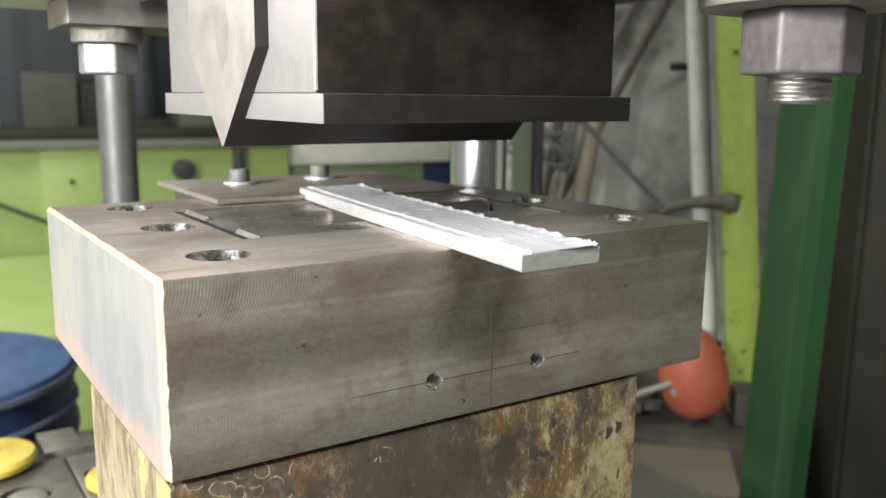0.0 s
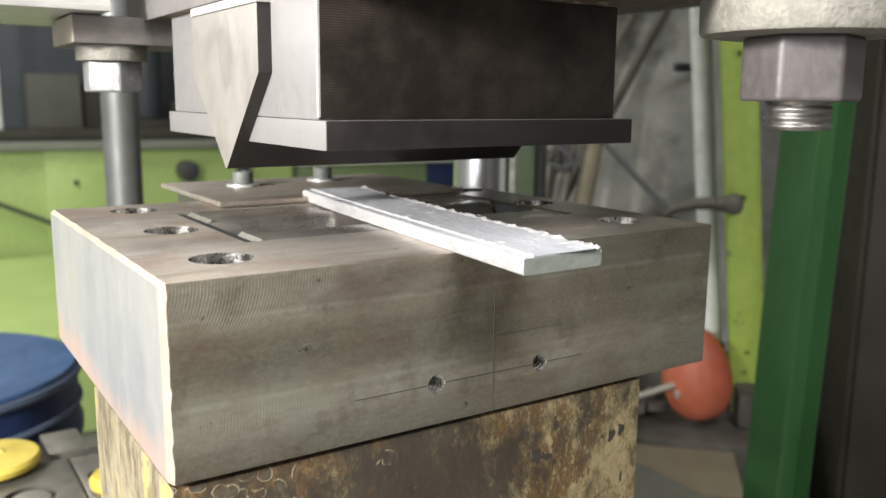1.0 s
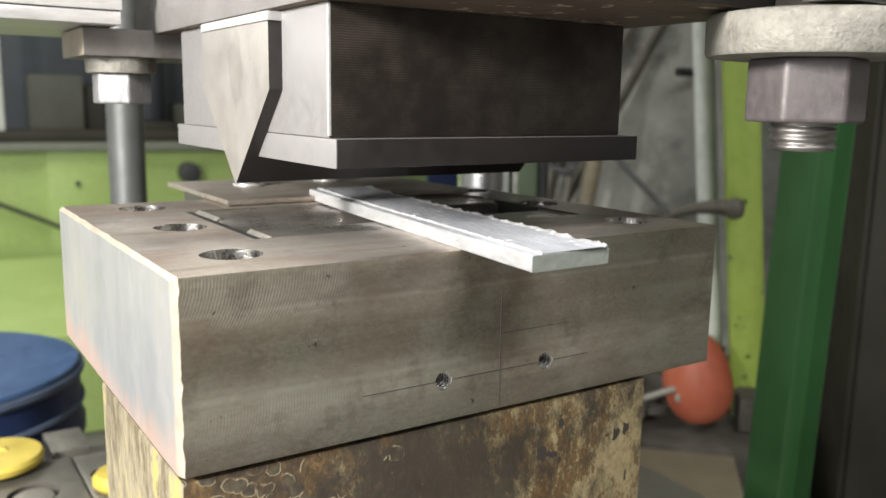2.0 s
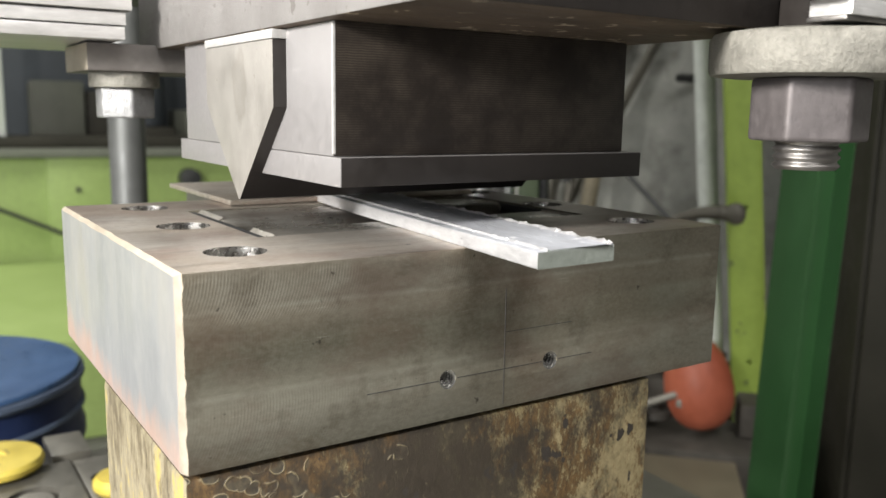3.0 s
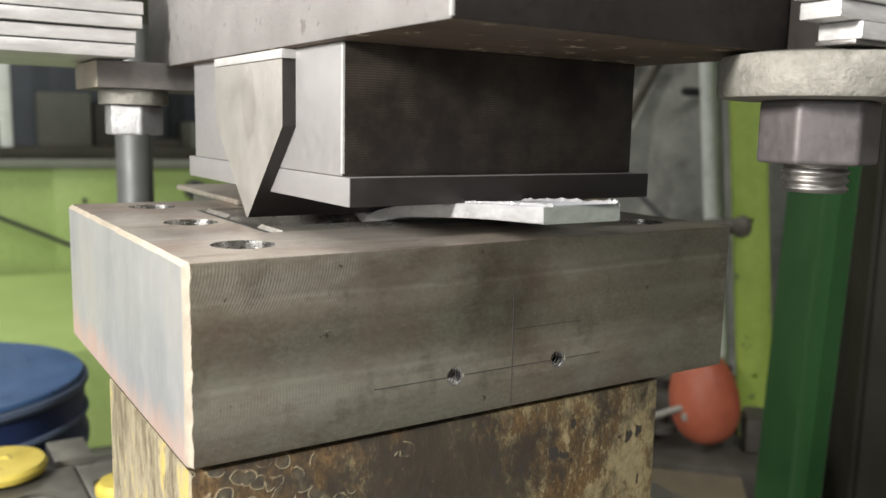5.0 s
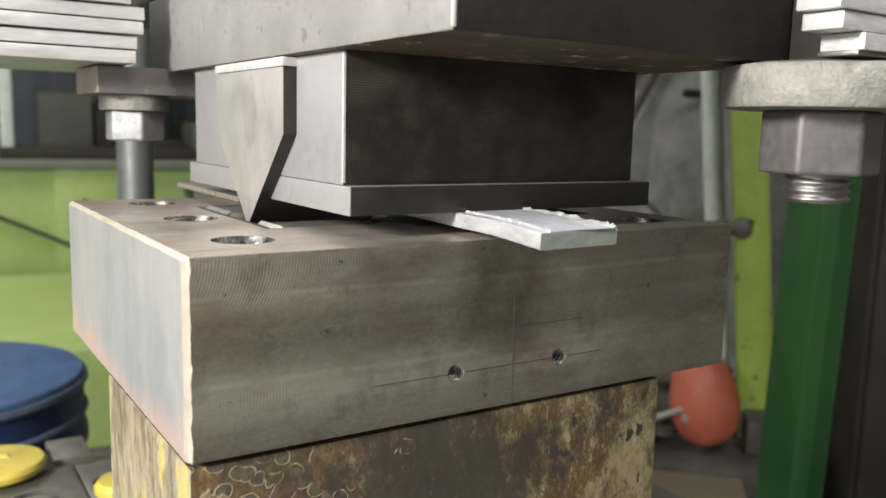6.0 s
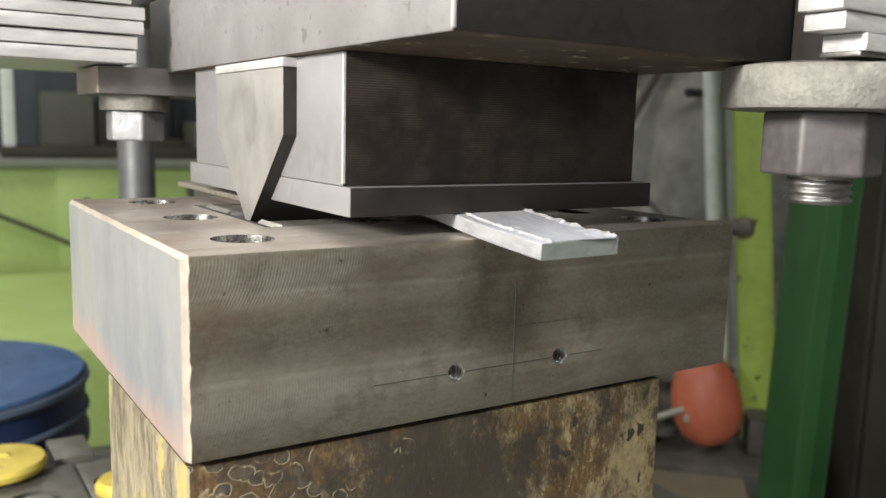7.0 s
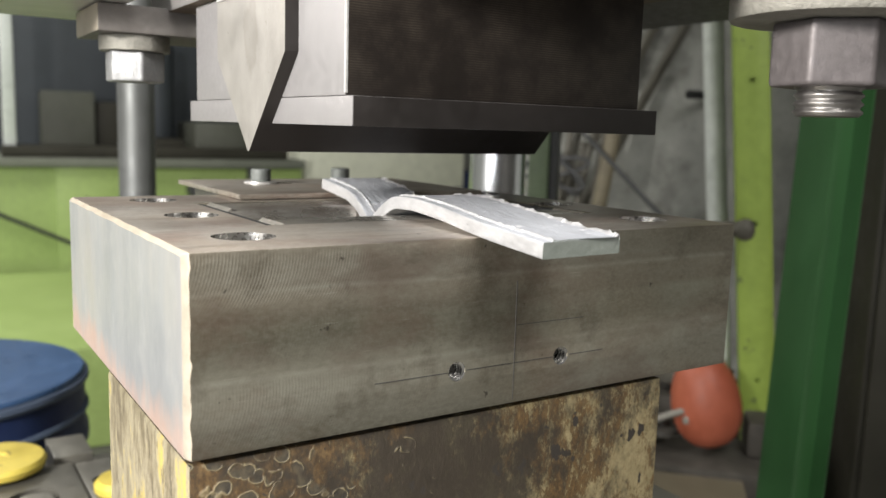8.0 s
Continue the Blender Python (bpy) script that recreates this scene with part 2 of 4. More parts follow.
DARK = worn("plain_dark", (0.025, 0.027, 0.03), (0.055, 0.055, 0.055), 0.5, 0.2, 40, 5, 0.2)
BROWN_DARK = worn("dark_brown_sheet", (0.045, 0.042, 0.036), (0.08, 0.074, 0.064), 0.55, 0.1, 30, 3, 0.15)
BLUE = worn("blue_plastic", (0.035, 0.075, 0.17), (0.055, 0.115, 0.24), 0.35, 0.0, 40, 4, 0.05)
BLUE_DARK = worn("dark_blue_plastic", (0.012, 0.022, 0.07), (0.02, 0.035, 0.1), 0.35, 0.0, 40, 4, 0.05)
YELLOW = worn("yellow_paint", (0.5, 0.38, 0.05), (0.66, 0.53, 0.1), 0.45, 0.0, 60, 12, 0.15, spots=(0.2, 0.15, 0.05))
RED = worn("red_plastic", (0.32, 0.074, 0.038), (0.41, 0.115, 0.062), 0.5, 0.0, 40, 8, 0.1)
WOOD = worn("pale_wood", (0.11, 0.095, 0.062), (0.21, 0.18, 0.12), 0.65, 0.0, 60, 5, 0.25, (0.3, 0.3, 3))
FLOOR_MAT = worn("oily_concrete", (0.08, 0.08, 0.07), (0.17, 0.165, 0.15), 0.6, 0.0, 25, 2, 0.3)
BED_MAT = worn("greasy_bed_steel", (0.1, 0.095, 0.08), (0.22, 0.21, 0.18), 0.45, 0.5, 70, 7, 0.3)


def plaster():
    n = Nodes("stained_plaster")
    big, mid, fine = n.noise(2.2, 5, 0.6), n.noise(7, 6, 0.65), n.noise(45, 4, 0.6)
    col = n.mix(n.grey(mid, 0.35, 0.65), (0.3, 0.305, 0.275), (0.48, 0.485, 0.445))
    col = n.mix(n.grey(big, 0.55, 0.67), col, (0.08, 0.078, 0.068))
    col = n.mix(n.grey(fine, 0.6, 0.72, 0, 0.6), col, (0.2, 0.19, 0.16))
    n.bump(mid, 0.5, 0.01)
    n.bump(fine, 0.3, 0.003)
    return n.put(col, 0.85, 0.0)


def cream_rust():
    """Cream paint on a steel block, eaten by rust, with bare blisters rimmed in pale paint."""
    n = Nodes("rusted_cream_paint")
    big, mid = n.noise(36, 8, 0.78, (1, 1, 0.55)), n.noise(300, 7, 0.8, (1.3, 1, 0.6))
    fine = n.noise(170, 5, 0.7)
    paint = n.mix(n.grey(fine, 0.3, 0.7), (0.17, 0.135, 0.066), (0.29, 0.236, 0.128))
    rust = n.ramp(mid, (0.32, (0.016, 0.011, 0.007)), (0.5, (0.075, 0.042, 0.014)), (0.68, (0.17, 0.105, 0.04)))
    amount = n.t.nodes.new("ShaderNodeMath")
    amount.operation = "ADD"
    n.link(big, amount.inputs[0])
    n.link(n.grey(mid, 0, 1, -0.42, 0.42), amount.inputs[1])
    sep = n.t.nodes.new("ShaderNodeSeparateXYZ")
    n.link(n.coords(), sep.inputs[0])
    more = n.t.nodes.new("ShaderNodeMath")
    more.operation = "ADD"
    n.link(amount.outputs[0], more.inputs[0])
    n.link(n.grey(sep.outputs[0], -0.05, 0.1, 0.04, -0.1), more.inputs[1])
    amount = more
    col = n.mix(n.grey(amount.outputs[0], 0.38, 0.48), paint, rust)
    # Dark rust patches, spread further to make up for shade under the die
    dark = n.noise(19, 8, 0.76, (1, 1, 0.7), (9, 4, 2))
    col = n.mix(n.grey(dark, 0.42, 0.54, 0, 0.92), col, (0.024, 0.019, 0.013))
    chip = n.noise(75, 3, 0.55, (1, 1, 0.75), (5, 5, 8))
    col = n.mix(n.grey(chip, 0.62, 0.635), col, (0.028, 0.023, 0.018))
    cell = n.add("ShaderNodeTexVoronoi", Scale=120.0)
    cell.inputs["Randomness"].default_value = 0.85
    bend = n.t.nodes.new("ShaderNodeVectorMath")
    bend.operation = "MULTIPLY_ADD"
    shake = n.add("ShaderNodeTexNoise", Scale=70.0, Detail=3.0)
    n.link(n.coords(), shake.inputs["Vector"])
    n.link(shake.outputs["Color"], bend.inputs[0])
    bend.inputs[1].default_value = (0.009, 0.009, 0.009)
    n.link(n.coords(), bend.inputs[2])
    n.link(bend.outputs[0], cell.inputs["Vector"])
    where = n.noise(24, 4, 0.65, (1, 1, 1), (2, 8, 5))
    lean = n.t.nodes.new("ShaderNodeMath")
    lean.operation = "ADD"
    n.link(where, lean.inputs[0])
    n.link(n.grey(sep.outputs[0], -0.11, 0.03, 0.14, -0.1), lean.inputs[1])
    inside = n.grey(lean.outputs[0], 0.56, 0.6)
    blister = n.mix(n.grey(fine, 0.35, 0.65), (0.022, 0.018, 0.013), (0.075, 0.06, 0.036))
    ring = n.ramp(cell.outputs["Distance"], (0.39, (0, 0, 0)), (0.43, (1, 1, 1)), (0.46, (1, 1, 1)), (0.51, (0, 0, 0)))
    net = n.mix(n.grey(cell.outputs["Distance"], 0.41, 0.43), blister, col)
    net = n.mix(n.grey(ring, 0, 1, 0, 0.6), net, (0.25, 0.205, 0.115))
    col = n.mix(inside, col, net)
    raised = n.t.nodes.new("ShaderNodeMath")
    raised.operation = "MULTIPLY"
    n.link(ring, raised.inputs[0])
    n.link(inside, raised.inputs[1])
    n.bump(raised.outputs[0], 0.5, 0.001)
    n.bump(mid, 0.3, 0.001)
    return n.put(col, n.grey(mid, 0.3, 0.7, 0.45, 0.8), 0.0)


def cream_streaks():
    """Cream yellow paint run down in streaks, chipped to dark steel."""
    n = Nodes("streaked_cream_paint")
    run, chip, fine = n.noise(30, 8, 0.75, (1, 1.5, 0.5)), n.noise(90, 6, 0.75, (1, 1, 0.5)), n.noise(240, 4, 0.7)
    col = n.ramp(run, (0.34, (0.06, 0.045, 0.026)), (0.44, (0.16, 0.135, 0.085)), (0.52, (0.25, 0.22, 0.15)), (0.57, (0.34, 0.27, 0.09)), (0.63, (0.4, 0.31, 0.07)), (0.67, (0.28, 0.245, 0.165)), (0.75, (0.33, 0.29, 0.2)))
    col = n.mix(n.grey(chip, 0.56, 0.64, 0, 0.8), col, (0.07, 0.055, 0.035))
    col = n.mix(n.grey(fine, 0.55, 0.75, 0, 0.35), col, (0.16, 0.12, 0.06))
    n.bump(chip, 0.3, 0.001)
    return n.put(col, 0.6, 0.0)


def spark_cut():
    """Spark-eroded steel with fine level lines, darkened for the shade under the shoe."""
    n = Nodes("spark_cut_steel")
    sep = n.t.nodes.new("ShaderNodeSeparateXYZ")
    n.link(n.coords(), sep.inputs[0])
    lines = n.add("ShaderNodeTexWave", Scale=290.0, Distortion=2.2, Detail=4.0)
    lines.bands_direction = "Z"
    n.link(n.coords(), lines.inputs["Vector"])
    patch, fine = n.noise(22, 5, 0.65), n.noise(300, 4, 0.6)
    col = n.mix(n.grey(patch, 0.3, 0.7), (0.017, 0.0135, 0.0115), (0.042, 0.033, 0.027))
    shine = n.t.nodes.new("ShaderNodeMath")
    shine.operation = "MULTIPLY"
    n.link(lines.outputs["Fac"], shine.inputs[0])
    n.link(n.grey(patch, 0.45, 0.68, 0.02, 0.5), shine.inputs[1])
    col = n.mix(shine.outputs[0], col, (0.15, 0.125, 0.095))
    n.bump(lines.outputs["Fac"], 0.08, 0.0003)
    n.bump(fine, 0.15, 0.0004)
    return n.put(col, 0.45, 0.35)


def flame_side():
    """Brushed side of the block with a bluish sheen and pinkish heat tint towards its lower edge."""
    n = Nodes("heat_tinted_steel")
    brush, mid, cloud = n.noise(34, 6, 0.7, (1, 1.6, 0.45)), n.noise(12, 5, 0.65, (1, 1.3, 0.6)), n.noise(60, 5, 0.7, (1, 1.2, 0.8), (2, 5, 1))
    col = n.ramp(mid, (0.3, (0.3, 0.31, 0.322)), (0.46, (0.405, 0.41, 0.41)), (0.62, (0.47, 0.458, 0.435)), (0.75, (0.5, 0.47, 0.42)))
    sep = n.t.nodes.new("ShaderNodeSeparateXYZ")
    n.link(n.coords(), sep.inputs[0])
    low = n.t.nodes.new("ShaderNodeMath")
    low.operation = "ADD"
    n.link(n.grey(sep.outputs[2], 0.024, 0.001), low.inputs[0])
    n.link(n.grey(n.noise(26, 5, 0.65, (1, 1, 0.4), (6, 2, 2)), 0.3, 0.7, -0.75, 0.45), low.inputs[1])
    col = n.mix(n.grey(low.outputs[0], 0.2, 0.8, 0, 0.75), col, (0.66, 0.45, 0.36))
    col = n.mix(n.grey(brush, 0.45, 0.75, 0, 0.3), col, (0.3, 0.325, 0.34))
    col = n.mix(n.grey(cloud, 0.5, 0.8, 0, 0.35), col, (0.62, 0.61, 0.58))
    n.bump(brush, 0.1, 0.0006)
    return n.put(col, n.grey(brush, 0.3, 0.7, 0.36, 0.5), 0.6)


def punch_face():
    """Pale ground steel with fine upright scratches and an oval thumb-sized stain."""
    n = Nodes("stained_ground_steel")
    fine, cloud, rub = n.noise(420, 4, 0.6, (1, 1, 0.3)), n.noise(38, 6, 0.7, (1, 1, 0.8)), n.noise(150, 4, 0.7, (1, 1.5, 0.2), (4, 1, 2))
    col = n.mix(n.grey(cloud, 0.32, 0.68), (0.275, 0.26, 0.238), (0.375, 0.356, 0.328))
    dot, wave = n.t.nodes.new("ShaderNodeVectorMath"), n.t.nodes.new("ShaderNodeMath")
    dot.operation, wave.operation = "LENGTH", "ADD"
    n.link(n.coords((0, 90, 52), (0, 0, 0), (0, 0.45, -2.28)), dot.inputs[0])
    n.link(dot.outputs["Value"], wave.inputs[0])
    n.link(n.grey(n.noise(90, 4, 0.6), 0.2, 0.8, -0.35, 0.35), wave.inputs[1])
    col = n.mix(n.ramp(wave.outputs[0], (0.35, (0.22, 0.22, 0.22)), (0.8, (0.5, 0.5, 0.5)), (1.0, (0, 0, 0))), col, (0.235, 0.218, 0.19))
    col = n.mix(n.grey(rub, 0.6, 0.75, 0, 0.4), col, (0.45, 0.43, 0.4))
    col = n.mix(n.grey(n.noise(220, 3, 0.6, (1, 1, 1), (9, 2, 2)), 0.66, 0.74, 0, 0.6), col, (0.17, 0.155, 0.135))
    n.bump(fine, 0.06, 0.0004)
    return n.put(col, n.grey(cloud, 0.3, 0.7, 0.36, 0.5), 0.45)


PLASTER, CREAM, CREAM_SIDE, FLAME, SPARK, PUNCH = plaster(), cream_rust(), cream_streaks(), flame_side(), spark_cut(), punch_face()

# ---- mesh helpers ----


def box(x0, x1, y0, y1, z0, z1, bevel=0.0, seg=2, bm=None):
    bm = bm or bmesh.new()
    m = Matrix.Translation(((x0 + x1) / 2, (y0 + y1) / 2, (z0 + z1) / 2)) @ Matrix.Diagonal((x1 - x0, y1 - y0, z1 - z0, 1))
    v = bmesh.ops.create_cube(bm, size=1, matrix=m)["verts"]
    if bevel:
        edges = {e for p in v for e in p.link_edges}
        bmesh.ops.bevel(bm, geom=list(edges), offset=bevel, segments=seg, profile=0.6, affect="EDGES")
    return bm


def cyl(p, q, r0, r1=None, n=32, bevel=0.0, bm=None):
    bm = bm or bmesh.new()
    p, q = Vector(p), Vector(q)
    m = Matrix.Translation((p + q) / 2) @ (q - p).to_track_quat("Z", "Y").to_matrix().to_4x4()
    v = bmesh.ops.create_cone(bm, cap_ends=True, segments=n, radius1=r0, radius2=r0 if r1 is None else r1, depth=(q - p).length, matrix=m)["verts"]
    if bevel:
        rim = {e for x in v for e in x.link_edges if any(len(f.verts) > 4 for f in e.link_faces)}
        bmesh.ops.bevel(bm, geom=list(rim), offset=bevel, segments=2, profile=0.6, affect="EDGES")
    return bm


def turned(points, n=40, bm=None, at=(0, 0, 0)):
    """A body of revolution round z from (radius, height) points."""
    bm = bm or bmesh.new()
    rings = []
    for r, z in points:
        rings.append([bm.verts.new((at[0] + r * math.cos(k * math.tau / n), at[1] + r * math.sin(k * math.tau / n), at[2] + z)) for k in range(n)])
    for a, b in zip(rings, rings[1:]):
        for k in range(n):
            bm.faces.new((a[k], a[(k + 1) % n], b[(k + 1) % n], b[k]))
    bm.faces.new(rings[-1])
    bm.faces.new(rings[0][::-1])
    return bm


def prism(profile, x0, x1, bevel=0.0):
    """Extrudes a (y, z) outline along x."""
    bm = bmesh.new()
    a = [bm.verts.new((x0, y, z)) for y, z in profile]
    b = [bm.verts.new((x1, y, z)) for y, z in profile]
    bm.faces.new(a)
    bm.faces.new(b[::-1])
    for k in range(len(a)):
        bm.faces.new((a[k], b[k], b[(k + 1) % len(a)], a[(k + 1) % len(a)]))
    bmesh.ops.recalc_face_normals(bm, faces=bm.faces)
    if bevel:
        bmesh.ops.bevel(bm, geom=list(bm.edges), offset=bevel, segments=2, profile=0.6, affect="EDGES")
    return bm


def mesh_of(name, bm, smooth=35):
    bmesh.ops.recalc_face_normals(bm, faces=bm.faces)
    for f in bm.faces:
        f.smooth = True
    for e in bm.edges:
        if len(e.link_faces) == 2 and e.calc_face_angle(0) > radians(smooth):
            e.smooth = False
    me = bpy.data.meshes.new(name)
    bm.to_mesh(me)
    bm.free()
    return me


def part(name, bm, material, parent=None, label="", smooth=35):
    """Links a bmesh, built in world places, as one object under a thing."""
    base = parent.matrix_world.translation.copy() if parent else Vector()
    if parent:
        bmesh.ops.translate(bm, verts=bm.verts, vec=-base)
    ob = new(name, mesh_of(name, bm, smooth))
    for m in material if isinstance(material, (list, tuple)) else [material]:
        ob.data.materials.append(m)
    if parent:
        ob.parent = parent
        ob.matrix_world = Matrix.Translation(base)
    if label:
        ob["label"] = label
    return ob


def thing(name, at, label, category, group="", kind=""):
    e = new(name)
    e.empty_display_size = 0.02
    e.location = at
    e.matrix_world = Matrix.Translation(at)
    return tagged(e, label, category, group, kind)


def solo(name, at, bm, material, label, category, group="", kind="", smooth=35):
    """A thing of a single mesh with its origin at its base."""
    bmesh.ops.translate(bm, verts=bm.verts, vec=-Vector(at))
    ob = new(name, mesh_of(name, bm, smooth))
    for m in material if isinstance(material, (list, tuple)) else [material]:
        ob.data.materials.append(m)
    ob.matrix_world = Matrix.Translation(at)
    return tagged(ob, label, category, group, kind)


def cut(bm, cutters):
    """The solid bm less the cutters, as a new bmesh."""
    body = new("solid", bpy.data.meshes.new("solid"))
    bm.to_mesh(body.data)
    bm.free()
    tools = []
    for c in cutters:
        bmesh.ops.recalc_face_normals(c, faces=c.faces)
        tool = new("tool", bpy.data.meshes.new("tool"))
        c.to_mesh(tool.data)
        c.free()
        mod = body.modifiers.new("cut", "BOOLEAN")
        mod.operation, mod.solver, mod.object = "DIFFERENCE", "EXACT", tool
        tools.append(tool)
    bpy.context.view_layer.update()
    got = bpy.data.meshes.new_from_object(body.evaluated_get(bpy.context.evaluated_depsgraph_get()))
    out = bmesh.new()
    out.from_mesh(got)
    for o in (body, *tools):
        bpy.data.objects.remove(o, do_unlink=True)
    return out


def hexagon(x, y, z0, z1, r, turn, bm=None):
    """A hex nut with turned-down corners."""
    bm = bm or bmesh.new()
    cyl((x, y, z0), (x, y, z1), r, n=6, bm=bm)
    bmesh.ops.rotate(bm, verts=bm.verts, cent=(x, y, 0), matrix=Matrix.Rotation(radians(turn), 3, "Z"))
    bmesh.ops.bevel(bm, geom=list(bm.edges), offset=r * 0.085, segments=3, profile=0.6, affect="EDGES")
    return bm


def thread(x, y, z0, z1, r, pitch, bm=None):
    n = max(2, round((z1 - z0) / pitch))
    pts = [(r * 0.9, 0)]
    for k in range(n):
        a = k * pitch
        pts += [(r * 0.91, a + pitch * 0.08), (r, a + pitch * 0.42), (r, a + pitch * 0.58), (r * 0.91, a + pitch * 0.92)]
    return turned(pts, 40, bm, (x, y, z0))


# ---- the room ----
EYE_X, EYE_Y = -0.078, -0.315


def away(d, a, z):
    """A place d metres off towards the stained wall and a metres across."""
    return Vector((EYE_X + 0.683 * d + 0.6875 * a, EYE_Y + 0.584 * d - 0.7165 * a, z + 0.024 if z > 0.05 else z))


ACROSS = Matrix.Rotation(-math.atan2(0.7215, 0.692), 4, "Z")


def slab(name, corners, z0, z1, thick, material):
    """A wall along a line of two plan points, thickened away from the room."""
    (ax, ay), (bx, by) = corners
    d = Vector((bx - ax, by - ay, 0))
    n = Vector((d.y, -d.x, 0)).normalized() * thick
    bm = bmesh.new()
    lo = [bm.verts.new((x, y, z0)) for x, y in ((ax, ay), (bx, by), (bx + n.x, by + n.y), (ax + n.x, ay + n.y))]
    hi = [bm.verts.new((v.co.x, v.co.y, z1)) for v in lo]
    bm.faces.new(lo)
    bm.faces.new(hi)
    for k in range(4):
        bm.faces.new((lo[k], lo[(k + 1) % 4], hi[(k + 1) % 4], hi[k]))
    return tagged(part(name, bm, material), "", "wall", kind="structure")


def room():
    floor = part("floor", box(-3, 6, -3, 7, -0.1, 0), FLOOR_MAT)
    tagged(floor, "dark oily concrete workshop floor", "floor", kind="structure")
    p = [away(2.7, -0.62, 0), away(2.7, 2.4, 0), away(7.95, -0.62, 0)]
    a, b, c = [(v.x, v.y) for v in p]
    w = slab("wall_east", (a, b), 0, 3, -0.15, PLASTER)
    w["label"] = "stained pale plaster wall with dark damp patches"
    for name, line in (("wall_niche", (c, a)), ("wall_north", ((-3, c[1]), c)), ("wall_west", ((-3, -1.48), (-3, c[1]))), ("wall_west_end", ((-3, -3), (-3, -2.92))),
                       ("wall_south", ((b[0], -3), (-3, -3))), ("wall_side", (b, (b[0], -3)))):
        # Unseen south wall is dark and side wall pale to steer reflections on fronts
        slab(name, line, 0, 3, -0.15, BROWN_DARK if name == "wall_south" else PLASTER)["label"] = "grimy workshop wall"
    slab("wall_west_lintel", ((-3, -2.92), (-3, -1.48)), 2.02, 3, -0.15, PLASTER)["label"] = "plaster lintel over the assumed, unseen doorway"
    frame_bm = box(-3.1, -2.985, -2.92, -2.87, 0, 2.02, 0.004)
    box(-3.1, -2.985, -1.53, -1.48, 0, 2.02, 0.004, bm=frame_bm)
    box(-3.1, -2.985, -2.869, -1.531, 1.97, 2.02, 0.004, bm=frame_bm)
    tagged(part("door_1", frame_bm, GREY_GREEN), "grey green steel frame of an assumed, unseen doorway", "door", kind="structure")
    tagged(part("ceiling", box(-3.2, 6, -3.2, 7, 3.0, 3.1), PLASTER), "grey workshop ceiling", "ceiling", kind="structure")


def machine_behind():
    """The lime machine far behind the press."""
    m = thing("green_machine", (0.8, 4.3, 0), "large lime green machine with dark blocks on its table", "machine")
    body = box(-0.8, 1.58, 4.0, 4.9, 0.02, 0.735, 0.012)
    part("body", body, LIME, m, "lime green sheet steel")
    part("base", box(-0.57, 0.8, 2.6, 3.94, 0.0, 0.3, 0.012), LIME, m, "low lime green base")
    panel = part("panel", box(0.50, 0.76, 3.975, 4.0, 0.12, 0.735, 0.004), LIME, m)
    part("top_plate", box(-0.8, 1.58, 3.95, 4.9, 0.737, 0.776, 0.006), GREY_GREEN, m, "grey steel table")
    part("side_cover", box(1.59, 2.37, 4.1, 4.8, 0.02, 0.63, 0.01), MID_GREEN, m, "mid green cover")
    part("cover_rail", box(1.59, 2.5, 4.08, 4.8, 0.635, 0.9, 0.006), PALE_GREEN, m, "pale rail")
    part("block", box(0.46, 0.68, 4.2, 4.6, 0.778, 1.06, 0.01), OLIVE_GREY, m, "dark olive block")
    part("block", box(0.685, 0.84, 4.24, 4.6, 0.778, 1.02, 0.02), OLIVE_DARK, m, "dark oily block")
    part("block", box(0.85, 1.06, 4.15, 4.6, 0.778, 0.86, 0.012), OLIVE_DARK, m)
    part("block", box(1.1, 1.34, 4.1, 4.6, 0.778, 0.94, 0.012), OLIVE_GREY, m, "dark olive block")
    part("spindle", cyl((0.98, 4.4, 0.86), (0.98, 4.4, 1.3), 0.075, n=28, bevel=0.01), HAZE, m, "dark grey spindle")
    part("slide", box(0.3, 1.5, 3.97, 4.18, 0.778, 0.825, 0.008), OLIVE_DARK, m, "greasy dark slide")
    part("housing", box(0.1, 1.5, 4.65, 4.9, 0.778, 2.2, 0.02), HAZE, m, "dark housing")
    part("upright", box(0.31, 0.36, 4.0, 4.1, 0.778, 2.2, 0.01), WHITE_PIPE, m, "pale upright")
    part("knob", cyl((1.08, 3.9, 0.64), (1.08, 4.0, 0.64), 0.045, n=20, bevel=0.008), DARK, m)
    part("handle", box(1.31, 1.355, 3.93, 3.999, 0.3, 0.735, 0.006), DARK, m, "dark upright handle")
    for z in (0.28, 0.48, 0.6):
        part("bolt_head", cyl((0.62, 3.965, z), (0.62, 3.975, z), 0.011, n=8), DARK, panel)
    part("cable", cyl((0.2, 3.975, 0.58), (0.6, 3.975, 0.39), 0.009, n=10), DARK, m)
    skew = Matrix.Rotation(radians(-6), 4, "Z")
    m.matrix_world = Matrix.Translation((0.804, 3.866, 0)) @ skew
    c = thing("blue_cabinet", (2.5, 4.3, 0), "dark blue steel cabinet beside the machine", "cabinet")
    part("body", box(2.385, 2.7, 4.1, 4.5, 0.03, 0.72, 0.01), BLUE_DARK, c)
    part("plinth", box(2.4, 2.68, 4.13, 4.48, 0.0, 0.03), DARK, c)
    c.matrix_world = Matrix.Translation((2.451, 3.69, 0)) @ skew


room()
machine_behind()


